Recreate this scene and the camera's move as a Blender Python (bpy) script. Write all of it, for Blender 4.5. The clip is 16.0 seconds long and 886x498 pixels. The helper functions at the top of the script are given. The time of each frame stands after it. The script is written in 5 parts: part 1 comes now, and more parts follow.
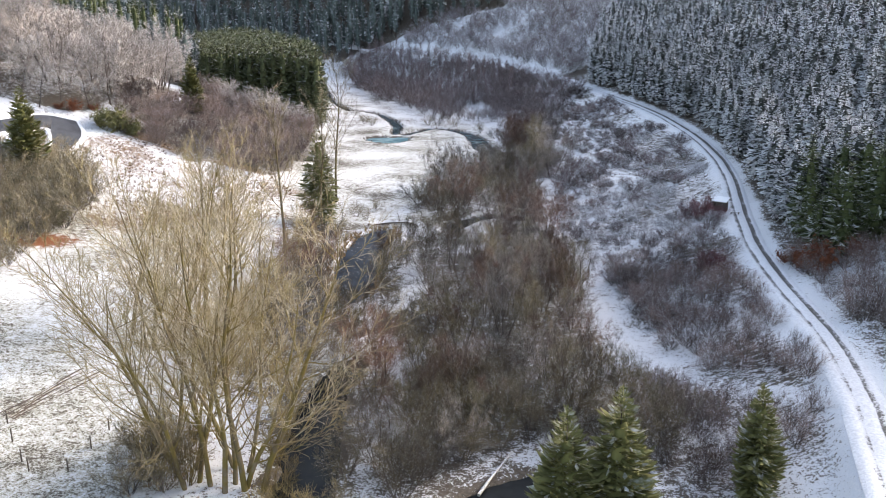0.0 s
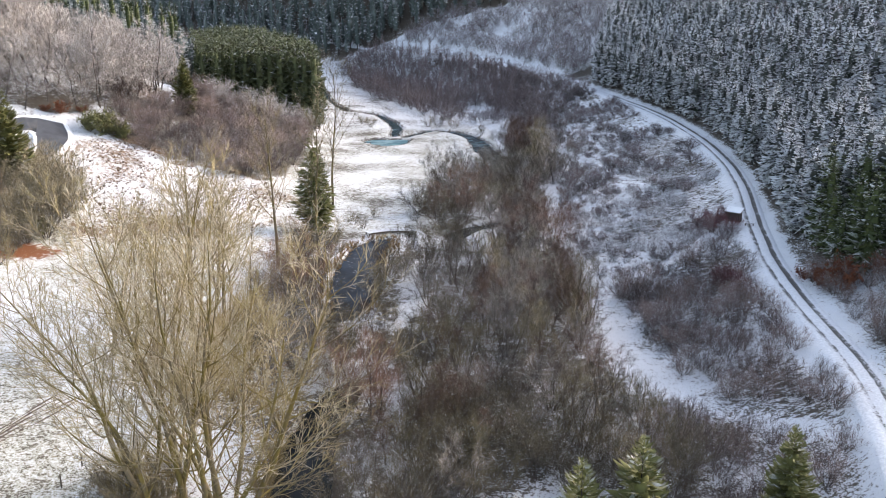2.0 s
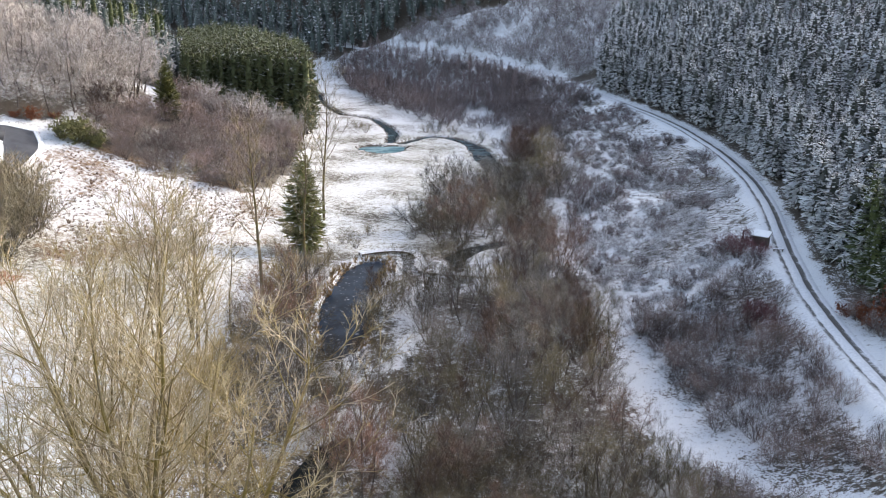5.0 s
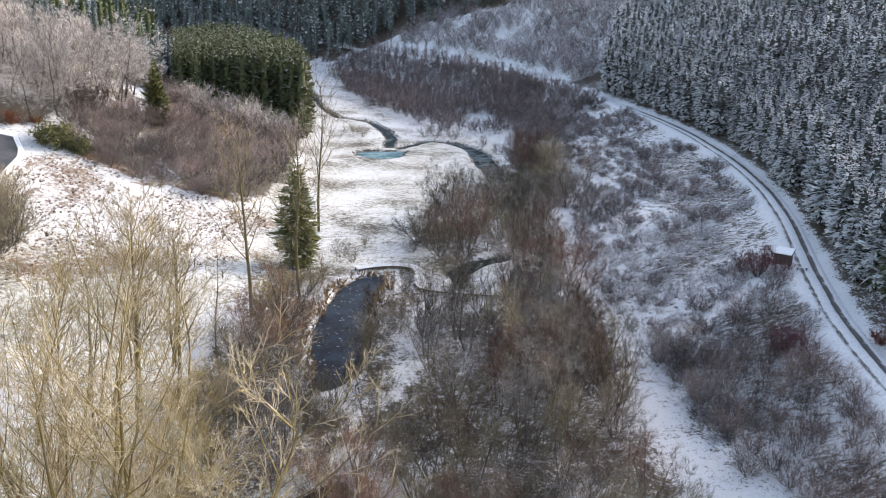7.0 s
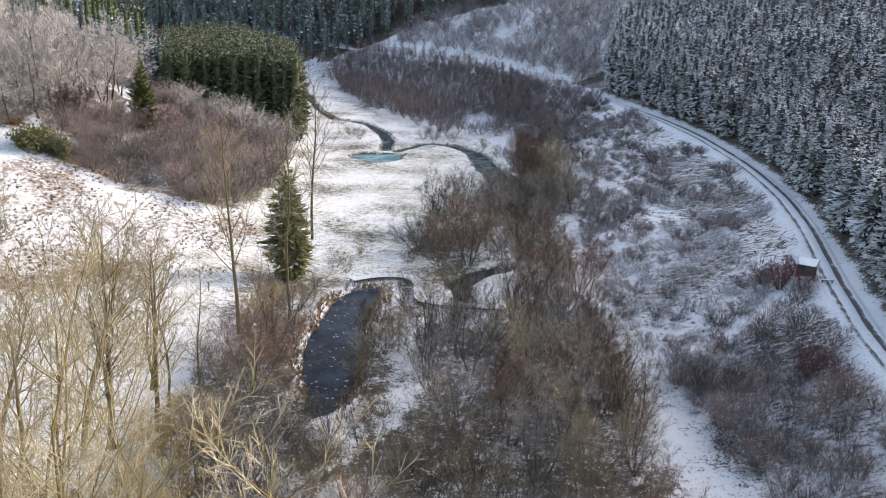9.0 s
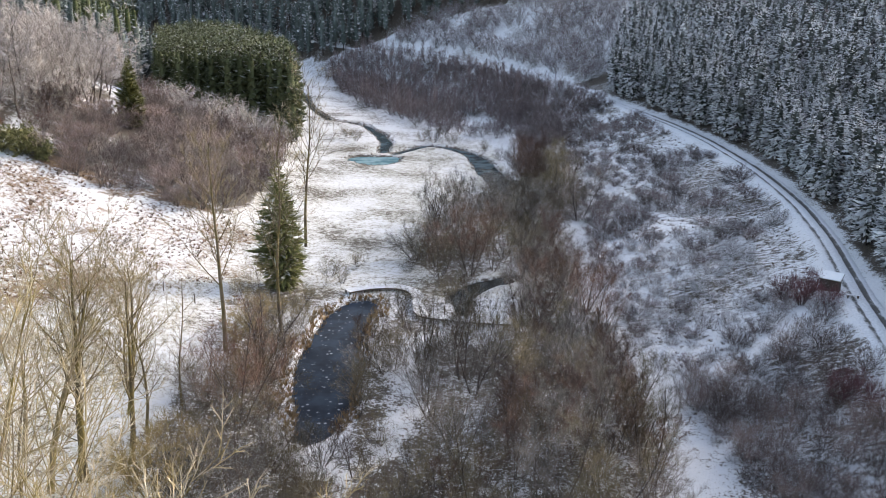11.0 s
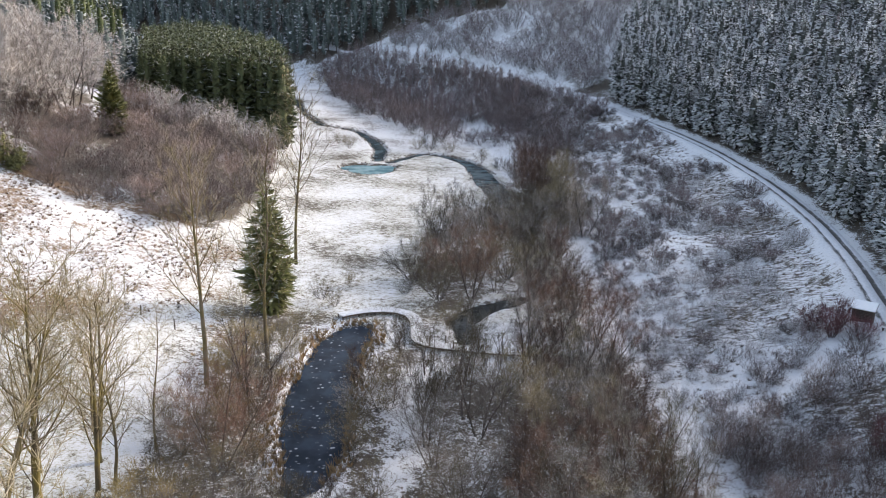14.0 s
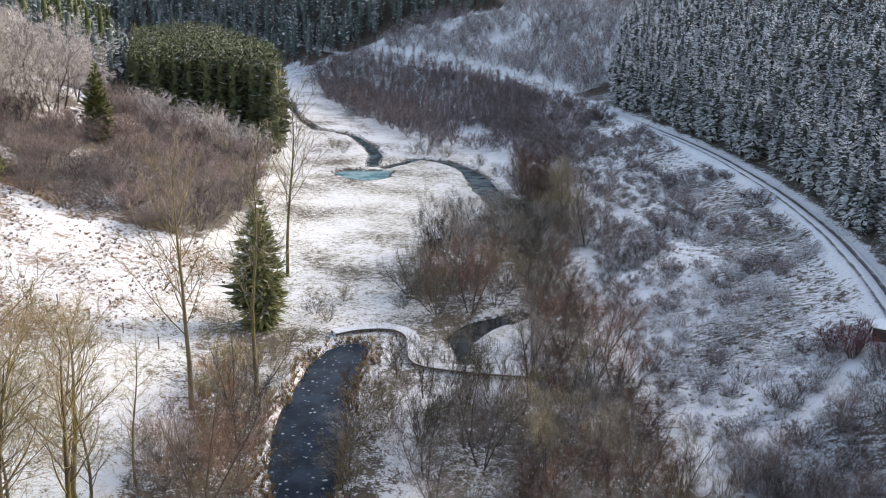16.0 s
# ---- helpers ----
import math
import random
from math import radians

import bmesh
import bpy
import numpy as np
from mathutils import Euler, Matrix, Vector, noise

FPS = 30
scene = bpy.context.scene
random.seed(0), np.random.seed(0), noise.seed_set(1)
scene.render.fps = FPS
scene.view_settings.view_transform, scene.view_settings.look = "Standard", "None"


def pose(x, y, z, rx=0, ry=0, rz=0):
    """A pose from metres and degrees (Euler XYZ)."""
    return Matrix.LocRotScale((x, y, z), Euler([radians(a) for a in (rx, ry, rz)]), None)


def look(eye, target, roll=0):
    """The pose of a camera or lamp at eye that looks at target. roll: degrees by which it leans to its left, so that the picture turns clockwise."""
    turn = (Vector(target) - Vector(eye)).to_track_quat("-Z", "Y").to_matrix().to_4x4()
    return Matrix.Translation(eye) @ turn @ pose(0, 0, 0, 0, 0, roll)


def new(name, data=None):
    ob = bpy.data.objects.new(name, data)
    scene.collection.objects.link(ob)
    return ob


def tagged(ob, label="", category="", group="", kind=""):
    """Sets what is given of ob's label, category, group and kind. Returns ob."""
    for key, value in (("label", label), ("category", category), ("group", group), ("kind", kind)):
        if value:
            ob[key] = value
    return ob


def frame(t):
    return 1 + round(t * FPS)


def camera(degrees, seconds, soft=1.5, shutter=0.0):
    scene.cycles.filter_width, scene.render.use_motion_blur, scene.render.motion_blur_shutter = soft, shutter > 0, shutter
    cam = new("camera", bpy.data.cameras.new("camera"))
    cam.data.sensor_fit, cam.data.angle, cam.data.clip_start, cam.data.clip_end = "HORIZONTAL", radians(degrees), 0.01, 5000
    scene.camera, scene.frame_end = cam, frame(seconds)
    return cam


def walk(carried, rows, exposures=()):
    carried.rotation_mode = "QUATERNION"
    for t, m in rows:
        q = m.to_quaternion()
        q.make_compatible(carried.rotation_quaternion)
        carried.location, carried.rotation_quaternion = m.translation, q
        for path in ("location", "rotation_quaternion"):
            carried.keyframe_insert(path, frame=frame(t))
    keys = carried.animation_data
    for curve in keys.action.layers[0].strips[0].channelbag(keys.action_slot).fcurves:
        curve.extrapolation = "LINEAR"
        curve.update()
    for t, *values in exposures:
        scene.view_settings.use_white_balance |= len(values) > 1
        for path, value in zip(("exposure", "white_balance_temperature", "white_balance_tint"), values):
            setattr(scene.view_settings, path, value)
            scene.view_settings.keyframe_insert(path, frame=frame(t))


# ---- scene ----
cam = camera(53.0, 16.0, soft=0.95)
PATH = [
    (0, (0.531, 1.425, 40.275), (0.627, 3.341, 39.709), -0.2),
    (0.5, (0.609, 2.797, 40.37), (0.704, 4.712, 39.802), -0.1),
    (1, (0.626, 4.438, 40.436), (0.723, 6.352, 39.867), -0.1),
    (1.5, (0.657, 6.164, 40.495), (0.754, 8.079, 39.924), -0.0),
    (2, (0.789, 7.985, 40.591), (0.885, 9.899, 40.019), -0.0),
    (2.5, (0.743, 9.739, 40.638), (0.841, 11.653, 40.065), 0.0),
    (3, (0.643, 11.649, 40.754), (0.744, 13.562, 40.18), 0.1),
    (3.5, (0.649, 13.627, 40.862), (0.751, 15.54, 40.286), 0.2),
    (4, (0.681, 15.801, 40.895), (0.785, 17.714, 40.318), 0.3),
    (6.5, (0.502, 25.914, 41.048), (0.615, 27.826, 40.471), 0.6),
    (7, (0.459, 27.825, 40.926), (0.573, 29.736, 40.349), 0.7),
    (7.5, (0.393, 29.717, 40.641), (0.509, 31.629, 40.065), 0.7),
    (8, (0.324, 31.648, 40.443), (0.443, 33.56, 39.867), 0.7),
    (8.5, (0.455, 33.44, 40.216), (0.573, 35.352, 39.641), 0.7),
    (9, (0.482, 35.186, 39.982), (0.602, 37.098, 39.407), 0.7),
    (11.5, (0.372, 43.191, 39.299), (0.501, 45.103, 38.725), 1.1),
    (12, (0.27, 44.561, 39.326), (0.402, 46.473, 38.753), 1.2),
    (12.5, (0.104, 46.044, 39.355), (0.24, 47.955, 38.782), 1.3),
    (13, (0.015, 47.459, 39.318), (0.154, 49.371, 38.747), 1.4),
    (13.5, (-0.124, 48.759, 39.283), (0.019, 50.671, 38.713), 1.5),
    (14, (-0.226, 50.138, 39.276), (-0.079, 52.049, 38.707), 1.6),
    (14.5, (-0.272, 51.363, 39.316), (-0.123, 53.274, 38.746), 1.7),
    (15, (-0.344, 52.657, 39.323), (-0.191, 54.568, 38.754), 1.7),
    (15.5, (-0.384, 53.991, 39.31), (-0.228, 55.902, 38.742), 1.8),
    (16, (-0.386, 55.333, 39.284), (-0.226, 57.244, 38.717), 1.8),
]
walk(cam, [(t, look(eye, target, roll)) for t, eye, target, roll in PATH], [(0, 1.66, 6800, 12), (7, 1.54, 6780, 11), (16, 1.45, 6850, 11)])

# ---- sky, sun and exposure ----
SUN_EL, SUN_AZ = radians(21), radians(62)   # azimuth clockwise from +y
world = bpy.data.worlds.new("winter_sky")
scene.world = world
world.use_nodes = True
wn = world.node_tree.nodes
sky = wn.new("ShaderNodeTexSky")
sky.sky_type, sky.sun_disc = "NISHITA", False
sky.sun_elevation, sky.sun_rotation = SUN_EL, SUN_AZ
sky.air_density, sky.dust_density, sky.ozone_density = 1.0, 3.0, 1.0
wn["Background"].inputs[1].default_value = 0.15
pale = wn.new("ShaderNodeHueSaturation")   # thin high cloud pales the blue
pale.inputs["Saturation"].default_value = 0.8
world.node_tree.links.new(sky.outputs[0], pale.inputs["Color"])
world.node_tree.links.new(pale.outputs[0], wn["Background"].inputs[0])
sun = new("sun", bpy.data.lights.new("sun", "SUN"))
sun.data.energy, sun.data.angle, sun.data.color = 1.1, radians(3.0), (1.0, 0.95, 0.88)
sun.matrix_world = look((math.sin(SUN_AZ) * math.cos(SUN_EL), math.cos(SUN_AZ) * math.cos(SUN_EL), math.sin(SUN_EL)), (0, 0, 0))
# ---- lie of the land ----
def knots(v, ks, vs):
    """Smoothed run through the knots ks, vs."""
    v = np.asarray(v, float)
    return sum(np.interp(v + o, ks, vs) for o in (-12, -6, 0, 6, 12)) / 5


def soft(v, w):
    """A ramp max(0, v) with a rounded start of width w."""
    return np.where(v <= -w, 0, np.where(v >= w, v, (v + w) ** 2 / (4 * w)))


def ramp(v, lo, hi):
    t = np.clip((np.asarray(v, float) - lo) / (hi - lo), 0, 1)
    return t * t * (3 - 2 * t)


FLOOR = ([0, 160, 240, 320, 400, 520, 900], [0.2, 0.3, 1.05, 2.0, 4.0, 9.0, 30])
LEFT_EDGE = ([0, 90, 130, 160, 200, 240, 300, 360, 420, 600], [-16, -14, -13, -16, -14, -19, -36, -60, -95, -220])
LEFT_SLOPE = ([0, 86, 116, 140, 170, 200, 240, 320, 400, 600], [0.08, 0.09, 0.12, 0.17, 0.29, 0.42, 0.34, 0.3, 0.3, 0.3])
RIGHT_EDGE = ([0, 100, 150, 200, 250, 300, 350, 400, 600], [34, 30, 29, 30, 30, 26, 6, -30, -180])
TRACK_X = ([0, 60, 68, 75, 83, 93, 103, 116, 132, 150, 165, 178, 200, 225, 262, 295, 331, 357, 378, 395, 410, 440, 600],
           [20, 37, 40, 43.5, 45.4, 46.2, 46.6, 49, 52.6, 58.5, 62, 64, 65.7, 65.3, 60, 53.8, 41.2, 25.5, 7.6, -4.6, -16, -40, -190])
TRACK_Z = ([0, 100, 130, 165, 220, 275, 330, 380, 460, 600], [4.5, 5.0, 6.5, 8.0, 9.6, 10.8, 12.0, 13.0, 15, 20])


def land(x, y):
    x, y = np.asarray(x, float), np.asarray(y, float)
    f = knots(y, *FLOOR)
    le, re = knots(y, *LEFT_EDGE), knots(y, *RIGHT_EDGE)
    tx, tz = knots(y, *TRACK_X), knots(y, *TRACK_Z)
    h = f + knots(y, *LEFT_SLOPE) * (soft(le - x, 8) - soft(le - x - 90, 40))
    rise = (tz - f) / np.maximum(tx - re, 5)
    bank = np.minimum(soft(x - re, 6) * rise, tz - f)
    h = h + bank + 0.42 * (soft(x - tx - 4, 4) - soft(x - tx - 105, 40))
    # the wooded hill that closes the valley, and the far one behind its bend
    h = h + 0.4 * soft(y - 412 + 0.7 * np.minimum(x + 22, 0), 10) * ramp(-x, -60, 0)
    return h + 0.35 * soft(y - 640, 30)

# ---- noise and mesh helpers ----
def value_noise(x, y, cell, seed):
    """Smooth lattice noise from -1 to 1."""
    x, y = np.asarray(x, float) / cell, np.asarray(y, float) / cell
    xi, yi = np.floor(x).astype(np.int64), np.floor(y).astype(np.int64)
    fx, fy = x - xi, y - yi
    fx, fy = fx * fx * (3 - 2 * fx), fy * fy * (3 - 2 * fy)

    def lattice(i, j):
        n = (i * 374761393 + j * 668265263 + seed * 144665) & 0x7FFFFFFF
        n = ((n ^ (n >> 13)) * 1274126177) & 0x7FFFFFFF
        return ((n ^ (n >> 16)) & 0xFFFF) / 32767.5 - 1
    a, b = lattice(xi, yi), lattice(xi + 1, yi)
    c, d = lattice(xi, yi + 1), lattice(xi + 1, yi + 1)
    return (a * (1 - fx) + b * fx) * (1 - fy) + (c * (1 - fx) + d * fx) * fy


def inside(x, y, ring):
    """Whether points lie in a ring of corners."""
    x, y = np.asarray(x, float), np.asarray(y, float)
    r = np.zeros(x.shape, bool)
    for (x0, y0), (x1, y1) in zip(ring, ring[1:] + ring[:1]):
        if y0 != y1:
            r ^= ((y0 > y) != (y1 > y)) & (x < (x1 - x0) * (y - y0) / (y1 - y0) + x0)
    return r


def from_line(x, y, line):
    """Distance to a polyline of (x, y, half width), less the half width."""
    x, y = np.asarray(x, float), np.asarray(y, float)
    best = np.full(x.shape, 1e9)
    for (x0, y0, w0), (x1, y1, w1) in zip(line, line[1:]):
        dx, dy = x1 - x0, y1 - y0
        s = np.clip(((x - x0) * dx + (y - y0) * dy) / (dx * dx + dy * dy + 1e-9), 0, 1)
        best = np.minimum(best, np.hypot(x - x0 - s * dx, y - y0 - s * dy) - (w0 + s * (w1 - w0)))
    return best


class Tris:
    """Corners and triangles of one mesh."""
    def __init__(self):
        self.v, self.t = [], []

    def tube(self, pts, radii, n):
        base = len(self.v)
        m = len(pts)
        for i, p in enumerate(pts):
            d = pts[min(i + 1, m - 1)] - pts[max(i - 1, 0)]
            d = d / (np.linalg.norm(d) + 1e-9)
            a = np.cross(d, (0.3, 0.9, 0.2) if abs(d[1]) < 0.8 else (1, 0, 0))
            a = a / (np.linalg.norm(a) + 1e-9)
            b = np.cross(d, a)
            for k in range(n):
                w = 2 * math.pi * k / n
                self.v.append(p + radii[i] * (math.cos(w) * a + math.sin(w) * b))
        for i in range(m - 1):
            for k in range(n):
                p, q = base + i * n + k, base + i * n + (k + 1) % n
                self.t += [(p, q, q + n), (p, q + n, p + n)]

    def spike(self, p, q, r):
        d = q - p
        a = np.cross(d, (0.2, 0.3, 0.93) if abs(d[2]) < 0.9 * np.linalg.norm(d) else (1, 0, 0))
        a = a * (r / (np.linalg.norm(a) + 1e-9))
        b = np.cross(d, a)
        b = b * (r / (np.linalg.norm(b) + 1e-9))
        i = len(self.v)
        self.v += [p + a, p - 0.5 * a + 0.87 * b, p - 0.5 * a - 0.87 * b, q]
        self.t += [(i, i + 1, i + 3), (i + 1, i + 2, i + 3), (i + 2, i, i + 3)]

    def blade(self, p, q, r):
        """A twig as a narrow ridge of two faces."""
        d = q - p
        a = np.cross(d, (0.2, 0.3, 0.93) if abs(d[2]) < 0.9 * np.linalg.norm(d) else (1, 0, 0))
        a = a * (r / (np.linalg.norm(a) + 1e-9))
        b = np.cross(a, d)
        b = b * (r / (np.linalg.norm(b) + 1e-9))
        i = len(self.v)
        self.v += [p + a, p + b, p - a, q]
        self.t += [(i, i + 1, i + 3), (i + 1, i + 2, i + 3)]

    def arrays(self):
        return np.array(self.v, float).reshape(-1, 3), np.array(self.t, np.int64).reshape(-1, 3)


def tri_mesh(name, arr, material, smooth=False):
    v, t = arr
    me = bpy.data.meshes.new(name)
    me.vertices.add(len(v))
    me.vertices.foreach_set("co", v.astype(np.float32).ravel())
    me.loops.add(len(t) * 3)
    me.loops.foreach_set("vertex_index", t.astype(np.int32).ravel())
    me.polygons.add(len(t))
    me.polygons.foreach_set("loop_start", np.arange(0, len(t) * 3, 3, dtype=np.int32))
    if smooth:
        me.polygons.foreach_set("use_smooth", np.ones(len(t), bool))
    me.update(calc_edges=True)
    me.materials.append(material)
    return me


def joined(arrs, places):
    """Many placed copies as one pair of arrays. places: x, y, z, size, turn, which."""
    vs, ts, n = [], [], 0
    for x, y, z, s, turn, which in places:
        v, t = arrs[which % len(arrs)]
        c, q = math.cos(turn), math.sin(turn)
        w = np.empty_like(v)
        w[:, 0] = (v[:, 0] * c - v[:, 1] * q) * s + x
        w[:, 1] = (v[:, 0] * q + v[:, 1] * c) * s + y
        w[:, 2] = v[:, 2] * s + z
        vs.append(w)
        ts.append(t + n)
        n += len(v)
    return np.concatenate(vs), np.concatenate(ts)


def part(name, bm, material, parent, label=""):
    """Links a bmesh as one mesh object under a thing or a part."""
    me = bpy.data.meshes.new(name)
    bm.to_mesh(me)
    bm.free()
    me.materials.append(material)
    ob = new(name, me)
    ob.parent = parent
    return tagged(ob, label)


def add_box(bm, cx, cy, cz, sx, sy, sz, rz=0.0, bevel=0.0):
    m = Matrix.Translation((cx, cy, cz)) @ Matrix.Rotation(rz, 4, "Z") @ Matrix.Diagonal((sx, sy, sz, 1))
    r = bmesh.ops.create_cube(bm, size=1, matrix=m)
    if bevel:
        edges = {e for v in r["verts"] for e in v.link_edges}
        bmesh.ops.bevel(bm, geom=list(edges), offset=bevel, segments=1, affect="EDGES")


# ---- materials ----
def make_material(name, rough=0.8):
    m = bpy.data.materials.new(name)
    m.use_nodes = True
    b = m.node_tree.nodes["Principled BSDF"]
    b.inputs["Roughness"].default_value = rough
    b.inputs["Specular IOR Level"].default_value = 0.25
    return m, m.node_tree, b


def node(nt, kind, **values):
    n = nt.nodes.new(kind)
    for k, v in values.items():
        n.inputs[k.replace("_", " ")].default_value = v
    return n


def noise_at(nt, vec, scale, detail=4.0, rough=0.6):
    n = node(nt, "ShaderNodeTexNoise", Scale=scale, Detail=detail, Roughness=rough)
    nt.links.new(vec, n.inputs["Vector"])
    return n.outputs["Fac"]


def calc(nt, op, a, b=None, c=None):
    n = nt.nodes.new("ShaderNodeMath")
    n.operation = op
    for i, v in enumerate((a, b, c)):
        if v is None:
            continue
        if isinstance(v, (int, float)):
            n.inputs[i].default_value = v
        else:
            nt.links.new(v, n.inputs[i])
    return n.outputs[0]


def step(nt, v, lo, hi):
    n = nt.nodes.new("ShaderNodeMapRange")
    n.interpolation_type = "SMOOTHSTEP"
    n.inputs[1].default_value, n.inputs[2].default_value = lo, hi
    nt.links.new(v, n.inputs[0])
    return n.outputs[0]


def mix(nt, f, a, b):
    n = nt.nodes.new("ShaderNodeMix")
    n.data_type = "RGBA"
    for i, v in ((0, f), (6, a), (7, b)):
        if isinstance(v, (int, float)):
            n.inputs[i].default_value = v
        elif isinstance(v, tuple):
            n.inputs[i].default_value = (*v, 1)
        else:
            nt.links.new(v, n.inputs[i])
    return n.outputs[2]


def bumped(nt, b, height, strength, distance):
    n = node(nt, "ShaderNodeBump", Strength=strength, Distance=distance)
    nt.links.new(height, n.inputs["Height"])
    nt.links.new(n.outputs[0], b.inputs["Normal"])


def bark_material(name, dark, light, moss=None, snow=0.0):
    m, nt, b = make_material(name, 0.85)
    pos = nt.nodes.new("ShaderNodeNewGeometry").outputs["Position"]
    n1, n2 = noise_at(nt, pos, 0.6), noise_at(nt, pos, 9.0)
    rnd = nt.nodes.new("ShaderNodeObjectInfo").outputs["Random"]
    f = step(nt, calc(nt, "ADD", calc(nt, "MULTIPLY", n2, 0.35), calc(nt, "MULTIPLY", rnd, 0.65)), 0.1, 0.9)
    col = mix(nt, f, dark, light)
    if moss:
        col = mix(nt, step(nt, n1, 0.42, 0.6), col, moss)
    if snow:
        up = nt.nodes.new("ShaderNodeSeparateXYZ")
        nt.links.new(nt.nodes.new("ShaderNodeNewGeometry").outputs["Normal"], up.inputs[0])
        s = calc(nt, "MULTIPLY", step(nt, up.outputs[2], 0.15, 0.75), step(nt, n2, 0.62 - 0.5 * snow, 0.72 - 0.3 * snow))
        col = mix(nt, s, col, (0.78, 0.8, 0.84))
    nt.links.new(col, b.inputs["Base Color"])
    bumped(nt, b, n2, 0.5, 0.03)
    return m


def needle_material(name, dark, light, snow):
    m, nt, b = make_material(name, 0.75)
    geo = nt.nodes.new("ShaderNodeNewGeometry")
    n1, n2 = noise_at(nt, geo.outputs["Position"], 1.6, 3), noise_at(nt, geo.outputs["Position"], 5.0)
    rnd = nt.nodes.new("ShaderNodeObjectInfo").outputs["Random"]
    isl = geo.outputs["Random Per Island"]
    f = calc(nt, "ADD", calc(nt, "MULTIPLY", isl, 0.6), calc(nt, "MULTIPLY", rnd, 0.4))
    col = mix(nt, f, dark, light)
    if snow:
        up = nt.nodes.new("ShaderNodeSeparateXYZ")
        nt.links.new(geo.outputs["Normal"], up.inputs[0])
        amount = calc(nt, "ADD", calc(nt, "MULTIPLY", n1, 0.45), calc(nt, "MULTIPLY", isl, 0.4))
        amount = calc(nt, "ADD", amount, calc(nt, "MULTIPLY", n2, 0.15))
        s = calc(nt, "MULTIPLY", step(nt, up.outputs[2], 0.0, 0.7), step(nt, amount, 0.68 - 0.5 * snow, 0.94 - 0.5 * snow))
        col = mix(nt, s, col, (0.72, 0.735, 0.755))
    nt.links.new(col, b.inputs["Base Color"])
    bumped(nt, b, n2, 0.4, 0.05)
    return m


def ground_material():
    m, nt, b = make_material("snowy_ground", 0.8)
    pos = nt.nodes.new("ShaderNodeNewGeometry").outputs["Position"]

    def attr(name):
        a = nt.nodes.new("ShaderNodeAttribute")
        a.attribute_name = name
        return a.outputs["Fac"]
    big, mid = noise_at(nt, pos, 0.09, 3), noise_at(nt, pos, 1.3, 5, 0.7)
    fine, grain = noise_at(nt, pos, 4.5, 5, 0.75), noise_at(nt, pos, 14.0, 3)
    # grass combed downhill on the slope shows as slanting streaks
    comb = nt.nodes.new("ShaderNodeMapping")
    comb.inputs["Rotation"].default_value = (0, 0, radians(-28))
    comb.inputs["Scale"].default_value = (0.5, 1.4, 1.0)
    nt.links.new(pos, comb.inputs["Vector"])
    streak = noise_at(nt, comb.outputs[0], 1.5, 4, 0.65)
    cover = calc(nt, "ADD", calc(nt, "MULTIPLY", mid, 0.38), calc(nt, "MULTIPLY", fine, 0.62))
    combed = calc(nt, "ADD", calc(nt, "MULTIPLY", streak, 0.45), calc(nt, "MULTIPLY", fine, 0.55))
    cover = calc(nt, "ADD", calc(nt, "MULTIPLY", cover, calc(nt, "SUBTRACT", 1.0, attr("slope"))), calc(nt, "MULTIPLY", combed, attr("slope")))
    cover = calc(nt, "ADD", cover, calc(nt, "MULTIPLY", calc(nt, "SUBTRACT", big, 0.5), 0.35))
    cover = calc(nt, "MULTIPLY_ADD", cover, 4.6, -1.8)
    bare = calc(nt, "ADD", cover, calc(nt, "SUBTRACT", attr("litter_shade"), 0.5))
    bare = step(nt, bare, 0.4, 0.62)
    # bare soil and leaf litter, darkened to stand for shade beneath the crowns
    shaded_earth = mix(nt, step(nt, fine, 0.35, 0.65), (0.045, 0.038, 0.032), (0.135, 0.112, 0.088))
    heath = mix(nt, step(nt, mid, 0.35, 0.65), (0.12, 0.08, 0.055), (0.24, 0.165, 0.105))
    shaded_earth = mix(nt, attr("heath"), shaded_earth, heath)
    rust = mix(nt, grain, (0.15, 0.055, 0.028), (0.3, 0.125, 0.055))
    snow = mix(nt, step(nt, fine, 0.3, 0.7), (0.68, 0.7, 0.74), (0.8, 0.81, 0.83))
    thin = mix(nt, step(nt, cover, 0.15, 0.7), snow, (0.43, 0.42, 0.35))
    snow = mix(nt, attr("grass"), snow, thin)
    col = mix(nt, bare, snow, shaded_earth)
    col = mix(nt, step(nt, calc(nt, "MULTIPLY_ADD", mid, 1.2, attr("rust")), 1.0, 1.35), col, rust)
    nt.links.new(col, b.inputs["Base Color"])
    bumped(nt, b, calc(nt, "ADD", fine, calc(nt, "MULTIPLY", grain, 0.3)), 0.6, 0.17)
    return m


def plain_material(name, dark, light, scale=3.0, rough=0.8, snow=0.0):
    m, nt, b = make_material(name, rough)
    geo = nt.nodes.new("ShaderNodeNewGeometry")
    n1, n2 = noise_at(nt, geo.outputs["Position"], scale), noise_at(nt, geo.outputs["Position"], scale * 0.2)
    col = mix(nt, step(nt, calc(nt, "ADD", calc(nt, "MULTIPLY", n1, 0.6), calc(nt, "MULTIPLY", n2, 0.4)), 0.35, 0.65), dark, light)
    if snow:
        up = nt.nodes.new("ShaderNodeSeparateXYZ")
        nt.links.new(geo.outputs["Normal"], up.inputs[0])
        col = mix(nt, calc(nt, "MULTIPLY", step(nt, up.outputs[2], 0.5, 0.9), step(nt, n1, 0.75 - 0.6 * snow, 0.9 - 0.6 * snow)), col, (0.8, 0.82, 0.86))
    nt.links.new(col, b.inputs["Base Color"])
    bumped(nt, b, n1, 0.4, 0.03)
    return m


